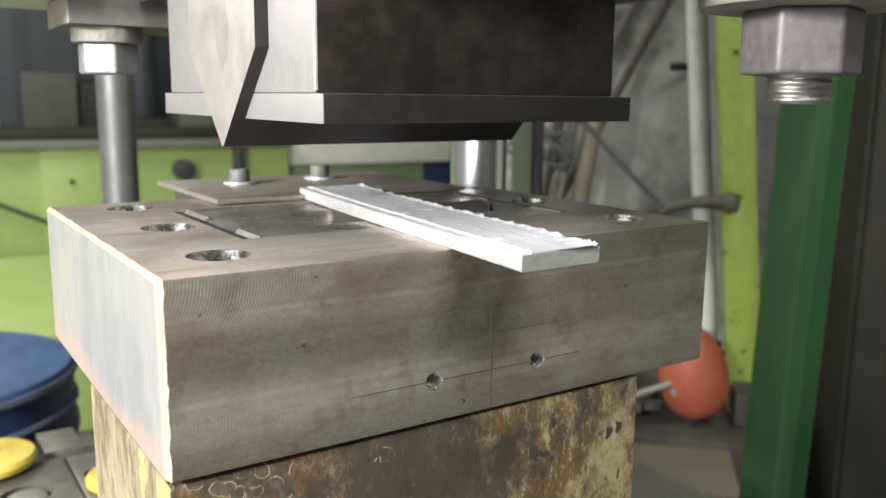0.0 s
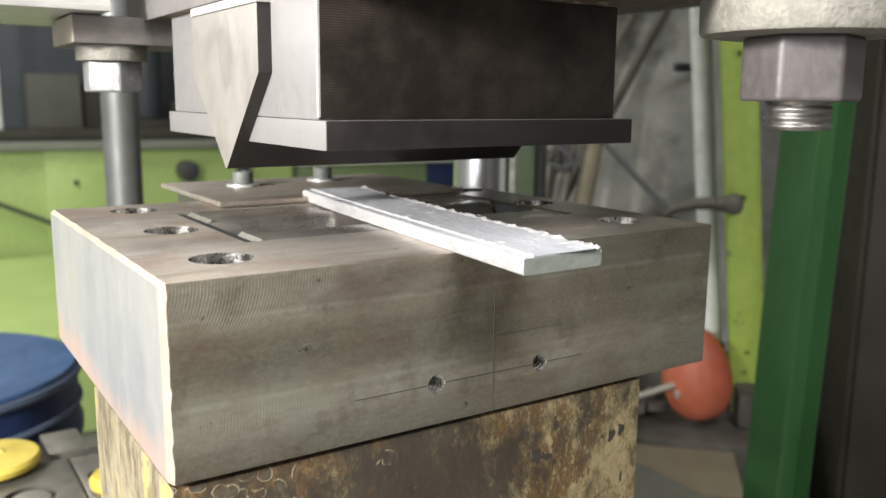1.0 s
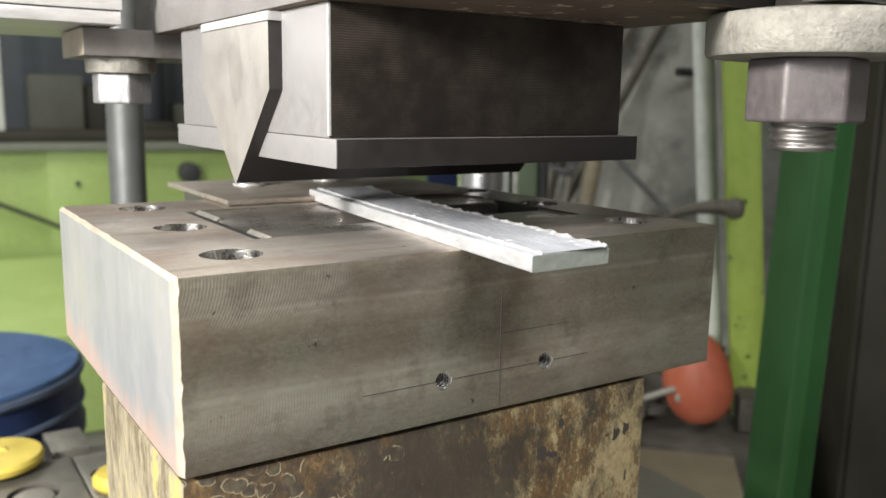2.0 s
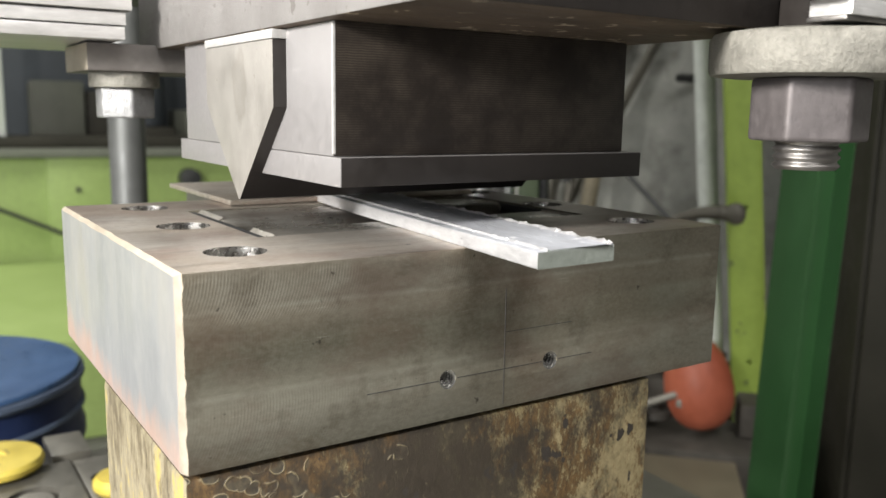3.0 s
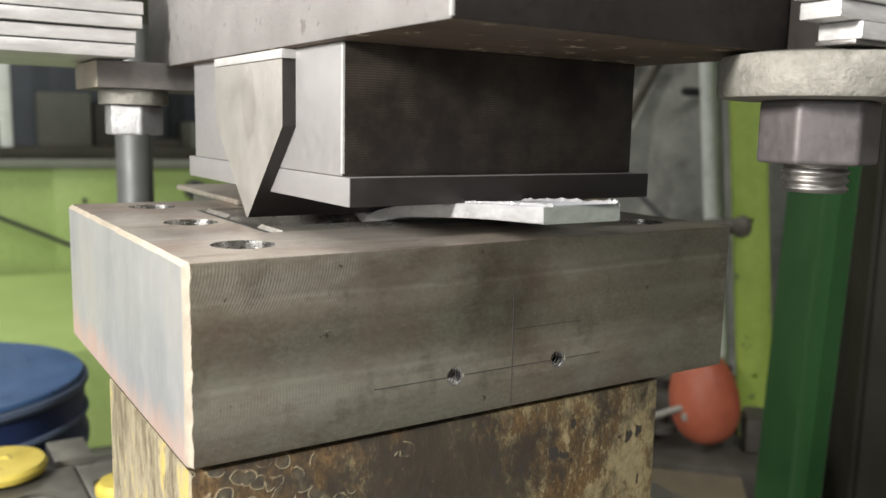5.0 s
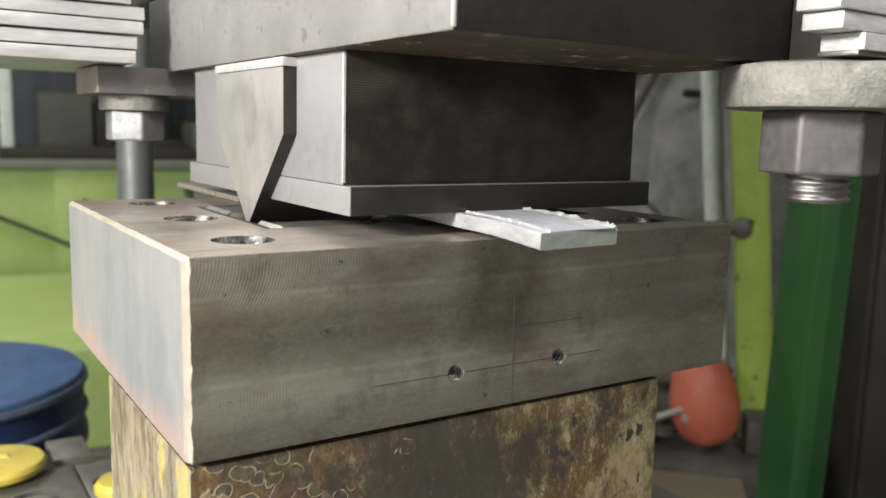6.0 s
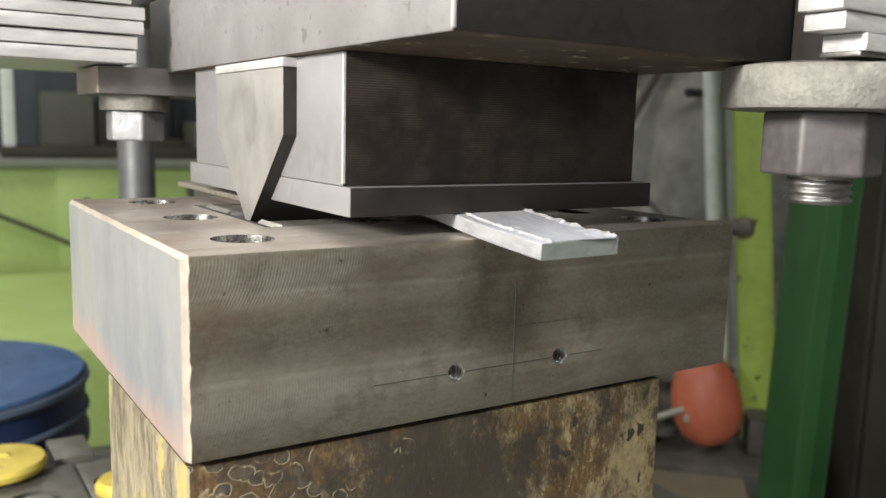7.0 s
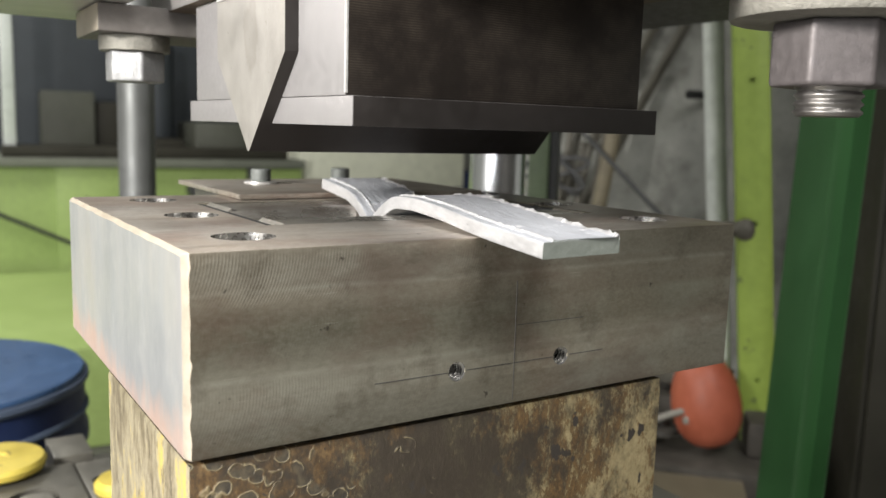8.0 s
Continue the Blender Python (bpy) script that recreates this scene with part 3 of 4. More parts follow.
def right_background():
    # leaning pipe and lime bar
    p0, p1 = away(2.3, -0.035, 1.5), away(2.16, 0.105, 0.0)
    solo("pipe", p1, cyl(p0, p1, 0.023, n=24, bevel=0.003), WHITE_PIPE, "chalky white painted pipe leaning on the wall", "pipe")
    bar = thing("lime_bar", away(2.12, 0.18, 0), "lime green flat steel bar with bolt holes leaning upright", "steel bar")
    lean = Matrix.Translation(away(2.12, 0.18, 0.0)) @ ACROSS @ Matrix.Rotation(radians(-5.3), 4, "Y")
    bm = cut(box(-0.036, 0.036, -0.012, 0.0, 0.33, 1.75, 0.002), [cyl((0.0, -0.05, z), (0.0, 0.05, z), 0.006, n=12) for z in (0.43, 0.77, 1.07, 1.4)])
    bmesh.ops.transform(bm, matrix=lean, verts=bm.verts)
    part("face", bm, LIME_BAR, bar)
    bm = box(-0.034, 0.034, 0.001, 0.055, 0.0, 1.74, 0.002)
    bmesh.ops.transform(bm, matrix=lean, verts=bm.verts)
    part("web", bm, LIME_BAR, bar)
    # leaning rods and planks
    for k, (a, b) in enumerate((((2.42, -0.33, 0.93), (2.3, -0.44, 0)), ((2.42, -0.27, 0.95), (2.3, -0.42, 0)), ((2.42, -0.24, 0.96), (2.32, -0.36, 0)), ((2.45, -0.3, 0.9), (2.35, -0.35, 0)), ((2.45, -0.36, 0.95), (2.35, -0.5, 0)), ((2.48, -0.31, 0.97), (2.36, -0.47, 0)))):
        q0, q1 = away(*a), away(*b)
        solo("rod", q1, cyl(q0, q1, 0.009, n=12, bevel=0.002), ROD_MAT, "thin bar leaning against the wall", "rod", "rods by the wall")
    q0, q1 = away(2.4, -0.215, 0.98), away(2.22, -0.34, 0.0)
    solo("post", q1, cyl(q0, q1, 0.019, n=10, bevel=0.003), WOOD, "pale wooden stake leaning against the wall", "stake")
    q0, q1 = away(2.62, -0.065, 1.22), away(2.3, -0.665, 0.0)
    solo("board", (0, 0, 0), box(-0.012, 0.012, -0.01, 0.01, 0, (q0 - q1).length + 0.4, 0.002), ROD_MAT, "long dark board leaning against the wall", "board").matrix_world = Matrix.Translation(q1) @ (q0 - q1).to_track_quat("Z", "Y").to_matrix().to_4x4()
    q0, q1 = away(2.64, -0.145, 1.22), away(2.34, -0.705, 0.0)
    solo("board", (0, 0, 0), box(-0.008, 0.008, -0.01, 0.01, 0, (q0 - q1).length + 0.4, 0.002), ROD_MAT, "narrow dark board leaning against the wall", "board").matrix_world = Matrix.Translation(q1) @ (q0 - q1).to_track_quat("Z", "Y").to_matrix().to_4x4()
    coil = bmesh.new()
    rng = random.Random(3)
    for k in range(3):
        tilt, ra, rb, last = rng.uniform(-0.9, 0.9), rng.uniform(0.06, 0.1), rng.uniform(0.018, 0.04), None
        for j in range(25):
            w = j * math.tau / 24
            u, v = ra * math.cos(w), rb * math.sin(w)
            p = away(2.28 + 0.012 * k, -0.35 + u * math.cos(tilt) - v * math.sin(tilt), 0.83 + u * math.sin(tilt) + v * math.cos(tilt) + 0.008 * k)
            if last is not None:
                cyl(last, p, 0.005, n=6, bm=coil)
            last = p
    solo("wire_coil", away(2.3, -0.35, 0.76), coil, DARK, "tangled coil of dark rusty wire hung on the bars", "wire")
    # hook with thin rod, on the lime bar
    hook = thing("hook", away(2.0, 0.09, 0.735), "black steel hook arm with a long thin rod", "hook")
    bm = bmesh.new()
    pts = [away(2.0, -0.05, 0.713), away(2.0, -0.03, 0.725), away(2.0, 0.01, 0.737), away(2.0, 0.05, 0.741), away(2.0, 0.085, 0.738)]
    for k in range(4):
        cyl(pts[k], pts[k + 1], 0.006 + 0.003 * k, 0.009 + 0.003 * k, 12, bm=bm)
    part("arm", bm, ROD_MAT, hook)
    part("clamp", turned([(0.005, -0.022), (0.014, -0.018), (0.019, -0.007), (0.019, 0.007), (0.014, 0.018), (0.005, 0.022)], 20, at=away(1.99, 0.085, 0.74)), ROD_MAT, hook)
    part("rod", cyl(away(2.0, -0.045, 0.722), away(2.45, -0.31, 0.93), 0.006, n=10), DARK, hook)
    part("bracket", cyl(away(2.0, 0.09, 0.735), away(2.12, 0.09, 0.735), 0.009, n=12), DARK, hook)
    stub = away(2.6, -0.055, 1.03)
    solo("wall_hook", stub, cyl(stub, away(2.7, 0.03, 1.03), 0.011, n=12, bevel=0.003), DARK, "short dark iron stub in the wall", "hook")
    # red float on a rod, on scrap
    c = away(2.0, 0.034, 0.379)
    fl = thing("float_ball", c - Vector((0, 0, 0.1)), "orange red plastic float ball on a grey metal rod", "float")
    pts = [(0.006, -0.1)] + [(0.071 * math.sin(math.pi * k / 14) ** 0.8, -0.1 * math.cos(math.pi * k / 14)) for k in range(1, 14)] + [(0.006, 0.1)]
    ball = turned([(r * (1.0 - 1.1 * z), z) for r, z in pts], 32, at=c)
    bmesh.ops.rotate(ball, verts=ball.verts, cent=c, matrix=Matrix.Rotation(radians(-11), 3, Vector((0.7, 0.714, 0))))
    part("ball", ball, RED, fl, smooth=60)
    part("rod", cyl(away(1.93, -0.12, 0.322), away(1.95, 0.01, 0.372), 0.007, n=12), GALV, fl, "grey metal rod")
    part("nut", hexagon(*away(1.945, 0.0, 0)[:2], 0.364, 0.380, 0.01, 20), GALV, fl)
    heap = box(-0.2, 0.16, -0.14, 0.08, 0, 0.284, 0.015)
    box(-0.24, 0.17, 0.085, 0.3, 0, 0.36, 0.02, bm=heap)
    box(0.09, 0.17, -0.05, 0.08, 0.285, 0.36, 0.01, bm=heap)
    heap = solo("scrap_block", (0, 0, 0), heap, ROUGH_SCRAP, "dark dusty stepped block of scrap under the float", "scrap")
    heap.matrix_world = Matrix.Translation(away(2.06, 0.03, 0.0)) @ ACROSS
    rng = random.Random(11)
    for k in range(14):
        a, d, z = rng.uniform(-0.18, 0.1), rng.uniform(1.97, 2.1), 0.285
        if k % 3 == 2:
            a, d, z = rng.uniform(-0.2, 0.15), rng.uniform(2.2, 2.3), 0.361
        if -0.03 < a < 0.12 and d < 2.12:
            continue
        sx, sy, sz = rng.uniform(0.012, 0.04), rng.uniform(0.015, 0.05), rng.uniform(0.006, 0.022)
        bm = box(-sx, sx, -sy, sy, 0, 2 * sz, 0.003) if k % 4 else turned([(sx * 0.4, 0), (sx, 0.001), (sx, sz), (sx * 0.5, sz + 0.004), (sx * 0.45, sz + 0.02)], 16)
        o = solo("scrap_piece", (0, 0, 0), bm, (BROWN_DARK, ROD_MAT, ROUGH_BAR, DARK)[k % 4], "small dark offcut of steel on the scrap heap", "scrap", "steel offcuts")
        o.matrix_world = Matrix.Translation(away(d, a, z)) @ Matrix.Rotation(rng.uniform(0, 3), 4, "Z")
    wb = thing("wooden_box", away(1.8, 0.03, 0.0), "pale wooden crate standing on the floor", "crate")
    for nm, b in (("side", (-0.1, 0.07, -0.09, -0.075, 0.0, 0.25)), ("side", (-0.1, 0.07, 0.075, 0.09, 0.0, 0.25)), ("side", (-0.1, -0.086, -0.074, 0.074, 0.0, 0.25)),
                  ("side", (0.056, 0.07, -0.074, 0.074, 0.0, 0.25)), ("lid", (-0.12, 0.09, -0.11, 0.11, 0.251, 0.268))):
        ob = part(nm, box(*b, bevel=0.003), PINE if nm == "side" else WOOD)
        ob.parent = wb
        ob.matrix_world = wb.matrix_world @ ACROSS
    cab = thing("dark_cabinet", away(2.1, 0.55, 0.0), "dark brown steel cabinet standing by the wall", "cabinet")
    for nm, b, mt in (("body", (-0.25, 0.6, -0.2, 0.3, 0.06, 1.9), OLIVE_DARK), ("plinth", (-0.23, 0.58, -0.17, 0.28, 0, 0.06), DARK),
                      ("door", (-0.24, 0.17, -0.216, -0.201, 0.1, 1.86), OLIVE_DARK), ("door", (0.18, 0.59, -0.216, -0.201, 0.1, 1.86), OLIVE_DARK)):
        ob = part(nm, box(*b, bevel=0.006), mt)
        ob.parent = cab
        ob.matrix_world = cab.matrix_world @ ACROSS
        if nm == "door" and b[0] < 0:
            door = ob
    ob = part("handle", cyl((0.14, -0.235, 0.52), (0.14, -0.235, 0.64), 0.008, n=12, bevel=0.002), GALV)
    ob.parent, ob.matrix_world = door, cab.matrix_world @ ACROSS


right_background()

# ---- the press ----
BED = 0.55
TOP = 0.9
W, D, LOW = 0.303, 0.241, 0.8205


def press_frame():
    bed = thing("press_bed", (0.15, 0.3, 0), "greasy dark steel press bed table", "press bed")
    part("table", box(-0.5, 0.63, -0.2, 0.73, BED - 0.08, BED, 0.004), BED_MAT, bed)
    for x in (-0.45, 0.5):
        for y in (-0.15, 0.6):
            part("leg", box(x, x + 0.1, y, y + 0.1, 0, BED - 0.08, 0.004), GREEN, bed, "green painted leg")
    col = solo("press_column", (0.95, 0.477, 0), cut(box(0.913, 0.99, 0.45, 0.503, 0, 2.4, 0.003), [box(0.9205, 0.9855, 0.40, 0.472, -0.1, 2.6), box(0.921, 0.984, 0.478, 0.497, -0.1, 2.6)]), GREEN,
               "green painted steel channel press column", "press column")
    col.matrix_world = Matrix.Translation((0.916, 0.371, 0.0)) @ Matrix.Rotation(radians(1.5), 4, Vector((0.85, 0.53, 0)))
    post = turned([(0.028, 0), (0.0285, 0.01), (0.0285, 0.46), (0.028, 0.47)], 48, at=(0.427, 0.3915, BED))
    solo("guide_post", (0.427, 0.3915, BED), post, CHROME, "thick polished chrome guide post on the bed", "guide post", "guide posts")
    post = turned([(0.0235, 0), (0.024, 0.01), (0.024, 1.6), (0.0235, 1.61)], 48, at=(0.191, 0.9, 0))
    solo("guide_post", (0.191, 0.9, 0), post, POST_STEEL, "polished steel guide post behind the bed", "guide post", "guide posts")
    bm = box(0.0, 0.03, -0.02, 0.02, 0, 1.6, 0.003)
    g = solo("green_post", (0, 0, 0), bm, DULL_GREEN, "narrow pale green steel post behind the guide post", "post")
    g.matrix_world = Matrix.Translation(away(1.5, -0.272, 0)) @ ACROSS
    g = solo("dark_post", (0, 0, 0), box(0.0, 0.014, -0.02, 0.02, 0, 1.6, 0.003), DARK, "narrow dark steel post behind the guide post", "post")
    g.matrix_world = Matrix.Translation(away(1.52, -0.243, 0)) @ ACROSS


press_frame()


def support_block():
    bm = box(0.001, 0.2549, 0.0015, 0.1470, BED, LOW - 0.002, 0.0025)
    # left face is paler and yellower than the front
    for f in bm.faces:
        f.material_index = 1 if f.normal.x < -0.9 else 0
    # Dark sheet added to paint the shadow gap under the die
    solo("packing", (0.118, 0.08, LOW - 0.0019), box(0.004, 0.245, 0.006, 0.14, LOW - 0.0019, LOW - 0.0002, 0.0003), DARK, "thin dark sheet added for the shadow gap between the blocks", "packing")
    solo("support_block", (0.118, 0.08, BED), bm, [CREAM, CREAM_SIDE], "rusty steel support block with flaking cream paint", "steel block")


support_block()

HOLES = [(0.0357, 0.0379), (0.0392, 0.1248), (0.0416, 0.2114), (0.2691, 0.0365), (0.2784, 0.1267), (0.284, 0.215)]
POCKET = (0.0588, 0.265, 0.0715, 0.187)
MID = 0.125


def lower_die():
    die = thing("lower_die", (0.14, 0.138, LOW), "milled steel lower die block with bright worn edges", "die block")
    x0, x1, y0, y1 = POCKET
    cutters = [cyl((x, y, TOP - 0.03), (x, y, TOP + 0.05), 0.0135, n=40) for x, y in HOLES]
    cutters += [cyl((x, y, LOW - 0.02), (x, y, TOP + 0.05), 0.0085, n=32) for x, y in HOLES]
    cutters += [cyl((x, -0.05, 0.84), (x, 0.03, 0.84), 0.0045, n=28) for x in (0.1205, 0.1809)]
    cutters.append(box(x0, x1, y0, y1, TOP - 0.035, TOP + 0.05))
    bm = box(0, W, 0, D, LOW, TOP)
    worn_edges = [e for e in bm.edges if all(v.co.x < 0.001 for v in e.verts) and (all(v.co.z > TOP - 0.001 for v in e.verts) or all(v.co.y < 0.001 for v in e.verts))]
    bmesh.ops.bevel(bm, geom=worn_edges, offset=0.0019, segments=1, affect="EDGES")
    for v in bm.verts:
        if v.co.x < 0.0005 and v.co.y < 0.004:
            v.co.y = 0.0042
    edge = [e for e in bm.edges if e.calc_face_angle(0) > 1.2]
    bmesh.ops.bevel(bm, geom=edge, offset=0.0009, segments=2, profile=0.6, affect="EDGES")
    for k in range(1, 34):
        z, y = LOW + (TOP - LOW - 0.003) * k / 34 + 0.0006 * math.sin(k * 5.1), 0.008 + (D - 0.01) * k / 34 + 0.0012 * math.sin(k * 3.7)
        for at, way in (((0, 0, z), (0, 0, 1)), ((0, y, 0), (0, 1, 0))):
            bmesh.ops.bisect_plane(bm, geom=bm.verts[:] + bm.edges[:] + bm.faces[:], plane_co=at, plane_no=way)
    for v in bm.verts:
        x, y, z = v.co
        ragged = noise.noise((y * 90, z * 130, 2)) + 0.6 * noise.noise((y * 320, z * 320, 5))
        if z < TOP - 0.004 and z > LOW + 0.002:
            if x < 0.0002 and 0.002 < y < 0.0055:
                v.co.y += 0.001 * ragged
            elif y < 0.0002 and 0.001 < x < 0.004:
                v.co.x += 0.0008 * ragged
        elif y > 0.009 and y < D - 0.004:
            if x < 0.0002 and z > TOP - 0.004:
                v.co.z += 0.0006 * ragged
            elif z > TOP - 0.0002 and 0.001 < x < 0.004:
                v.co.x += 0.0009 * ragged
    bm = cut(bm, cutters)
    for f in bm.faces:
        c, n = f.calc_center_median(), f.normal
        if n.x < -0.9 and c.x < 0.0003:
            f.material_index = 1
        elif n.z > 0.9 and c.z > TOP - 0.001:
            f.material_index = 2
        # Threaded hole walls are dark: shade of the bores put into the colour
        elif c.y > 0.0005 and c.y < 0.03 and abs(c.z - 0.84) < 0.005 and abs(n.x) < 0.99 and 0.1 < c.x < 0.2:
            f.material_index = 5
        elif f.calc_area() < 0.0012 and c.z > TOP - 0.029 and (abs(n.z) < 0.9 or c.z < TOP) and 0.004 < c.y < D - 0.004 and c.x > 0.004 and c.x < W - 0.004:
            f.material_index = 4
        elif n.x < -0.1 and c.x < 0.004:
            f.material_index = 3
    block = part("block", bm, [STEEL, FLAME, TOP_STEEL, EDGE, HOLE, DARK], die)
    for x in (0.1205, 0.1809):
        bm = bmesh.new()
        for k in range(6):
            y = 0.0006 + 0.0022 * k
            a = [bm.verts.new((x + r * math.cos(j * math.tau / 28), y + dy, 0.84 + r * math.sin(j * math.tau / 28))) for r, dy in ((0.0045, 0), (0.0035, 0.0005), (0.0035, 0.0009), (0.0045, 0.0014)) for j in range(28)]
            for row in (0, 28, 56):
                for j in range(28):
                    bm.faces.new((a[row + j], a[row + (j + 1) % 28], a[row + 28 + (j + 1) % 28], a[row + 28 + j]))
        part("thread", bm, HOLE, block, "bright threaded hole", 10)
    # two inserts with rounded shoulders round a V groove
    gx0, gx1, mid = x0 + 0.0092, x1 - 0.0082, MID
    front = [(y0 + 0.0009, TOP - 0.034), (y0 + 0.0009, TOP - 0.0005)]
    lip = [(mid - 0.027 + 0.010 * math.sin(radians(a)), TOP - 0.0105 + 0.010 * math.cos(radians(a))) for a in (0, 12, 24, 36, 48)]
    front += lip + [(mid - 0.001, TOP - 0.0255), (mid - 0.001, TOP - 0.034)]
    bm = prism(front, gx0, gx1, 0.0004)
    near = part("insert", bm, INSERT_STEEL, die, "worn steel insert with a rounded shoulder")
    back = [(2 * mid - y, z) for y, z in lip]
    back = [(y1 - 0.0006, TOP - 0.034), (y1 - 0.0006, TOP - 0.0005)] + back + [(mid + 0.001, TOP - 0.0255), (mid + 0.001, TOP - 0.034)]
    far = part("insert", prism(back, gx0, gx1, 0.0004), INSERT_STEEL, die, "worn steel insert with a rounded shoulder")
    for xa, xb, sgn in ((x0 + 0.0056, gx0 - 0.0001, 1), (gx1 + 0.0001, x1 - 0.0045, -1)):
        for insert, ya, yb in ((near, y0 + 0.001, mid - 0.024), (far, mid + 0.023, y1 - 0.001)):
            bm = box(xa, xb, ya, yb, TOP - 0.006, TOP + 0.0004)
            low = xa if sgn > 0 else xb
            for v in bm.verts:
                if abs(v.co.x - low) < 1e-6 and v.co.z > TOP - 0.001:
                    v.co.z = TOP - 0.0022
            part("end_chamfer", bm, BARE, insert, "bright chamfered end")
    # Dark filler just below the top paints the shade in the end slots
    part("slot_shade", box(x0 + 0.0002, x0 + 0.0054, y0 + 0.0004, y1 - 0.0004, TOP - 0.03, TOP - 0.0009), DARK, die, "slot filled dark for its shade")
    part("slot_shade", box(x1 - 0.0044, x1 - 0.0002, y0 + 0.0004, y1 - 0.0004, TOP - 0.03, TOP - 0.0009), DARK, die, "slot filled dark for its shade")
    # scribed lines on the front
    for b in ((0.1524, 0.15265, -0.0002, 0.0004, LOW + 0.002, TOP - 0.021), (0.079, 0.1155, -0.0002, 0.0004, 0.83988, 0.84012), (0.1255, 0.1759, -0.0002, 0.0004, 0.83988, 0.84012),
              (0.186, 0.2085, -0.0002, 0.0004, 0.83988, 0.84012), (0.1534, 0.1944, -0.0002, 0.0004, 0.8579, 0.8581)):
        part("scribed_line", box(*b), DARK, block, "dark scribed layout line")


lower_die()


def stop_plate():
    s = thing("stop_plate", (0.16, 0.28, TOP), "thin slotted steel stop plate bolted down with two washers", "stop plate")
    z0, z1 = TOP + 0.0006, TOP + 0.0038
    slots = [box(x - 0.0045, x + 0.026, y - 0.0042, y + 0.0042, z0 - 0.01, z1 + 0.01) for x, y in ((0.1363, 0.2851), (0.2046, 0.2955))]
    bm = cut(box(0.0895, 0.2705, 0.197, 0.331, z0, z1, 0.0004), slots)
    part("plate", bm, PLATE_STEEL, s)
    part("bracket", box(0.1, 0.26, D + 0.001, 0.326, TOP - 0.04, z0 - 0.0002, 0.001), DARK_STEEL, s)
    for x, y in ((0.1363, 0.2851), (0.2046, 0.2955)):
        part("washer", cut(cyl((x, y, z1), (x, y, z1 + 0.0016), 0.0118, n=32, bevel=0.0003), [cyl((x, y, 0.8), (x, y, 1), 0.0045, n=20)]), PLATE_WHITE, s, "bright round washer")
        part("bolt", cut(cyl((x, y, z1 + 0.0017), (x, y, z1 + 0.0105), 0.0072, n=36, bevel=0.0008), [cyl((x, y, z1 + 0.005), (x, y, 1), 0.0034, n=6)]), BOLT_MAT, s, "grey socket head cap screw")


stop_plate()

# ---- the ram and what it carries ----


def upper_die():
    u = thing("upper_die", (0.16, 0.125, 0.911), "upper press tool with long V punch in a steel holder", "upper die")
    # Fronts are near-black to paint their shade; the sides keep the pale steel
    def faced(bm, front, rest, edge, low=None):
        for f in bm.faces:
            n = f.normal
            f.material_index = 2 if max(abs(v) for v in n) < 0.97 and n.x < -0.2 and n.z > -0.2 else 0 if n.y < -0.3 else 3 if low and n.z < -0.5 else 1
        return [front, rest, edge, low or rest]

    bm = box(0.0693, 0.262, -0.068, 0.32, 0.9807, 1.03)
    bmesh.ops.bevel(bm, geom=list(bm.edges), offset=0.0012, segments=2, profile=0.6, affect="EDGES")
    part("shoe", bm, faced(bm, SHADE_FRONT, CAST, TOOL_EDGE, RUSTY_UNDER), u, "thick steel top plate with scuffed edges")
    # Made taller, out of view, so that it shades the green column
    part("ram_plate", box(0.0693, 0.65, -0.0675, 0.5, 1.0302, 1.3, 0.0015), SHADE_STEEL, u, "wide dark plate of the ram")
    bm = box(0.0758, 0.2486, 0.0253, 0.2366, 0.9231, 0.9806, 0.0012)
    part("holder", bm, faced(bm, SPARK, SIDE_STEEL, TOOL_EDGE), u, "steel holder block with spark-cut front, its shade in the colour")
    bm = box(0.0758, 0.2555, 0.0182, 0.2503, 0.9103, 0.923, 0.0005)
    part("flange", bm, faced(bm, SHADE_STEEL, SIDE_STEEL, SIDE_STEEL, SHADE_STEEL), u, "thin flange plate with its front darkened for shade")
    mid = 0.1243
    pts = [(mid, 0.8955), (mid - 0.0012, 0.8959), (mid - 0.0492, 0.944), (mid - 0.0492, 0.9755), (mid + 0.0492, 0.9755), (mid + 0.0492, 0.945), (mid + 0.0012, 0.8959)]
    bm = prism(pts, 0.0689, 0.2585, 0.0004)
    # End face pale; flanks take the dark steel, which paints their shadow
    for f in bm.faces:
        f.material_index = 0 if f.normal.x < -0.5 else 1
    part("punch", bm, [PUNCH, SHADE_STEEL], u, "pale ground V punch with flanks darkened for shade")
    # Separate bright strip, added in place of the punch's top chamfer
    bm = box(0.0683, 0.2, mid - 0.0498, mid + 0.0488, 0.9757, 0.98, 0.0004)
    part("top_chamfer", bm, TOOL_EDGE, u, "bright strip in place of the punch's top chamfer")
    return u


def right_bolt():
    x, y = 0.2579, -0.0788
    b = thing("clamp_bolt", (x, y, 0.918), "large hex nut and round plate on a coarse threaded stud", "clamp bolt")
    rim = [(0.038, -0.0003), (0.0432, 0.0004), (0.044, 0.002), (0.0443, 0.0155), (0.0428, 0.018), (0.034, 0.0194), (0.024, 0.0197)]
    part("round_plate", turned(rim, 64, at=(x, y, 0.9607)), GALV, b, "thick worn round plate")
    part("nut", hexagon(x, y, 0.9329, 0.9603, 0.0255, -76), OXIDE, b, "grey hex nut")
    part("stud", thread(x, y, 0.9205, 0.9331, 0.0143, 0.0036), DARK_STEEL, b, "threaded stud end", 80)
    return b


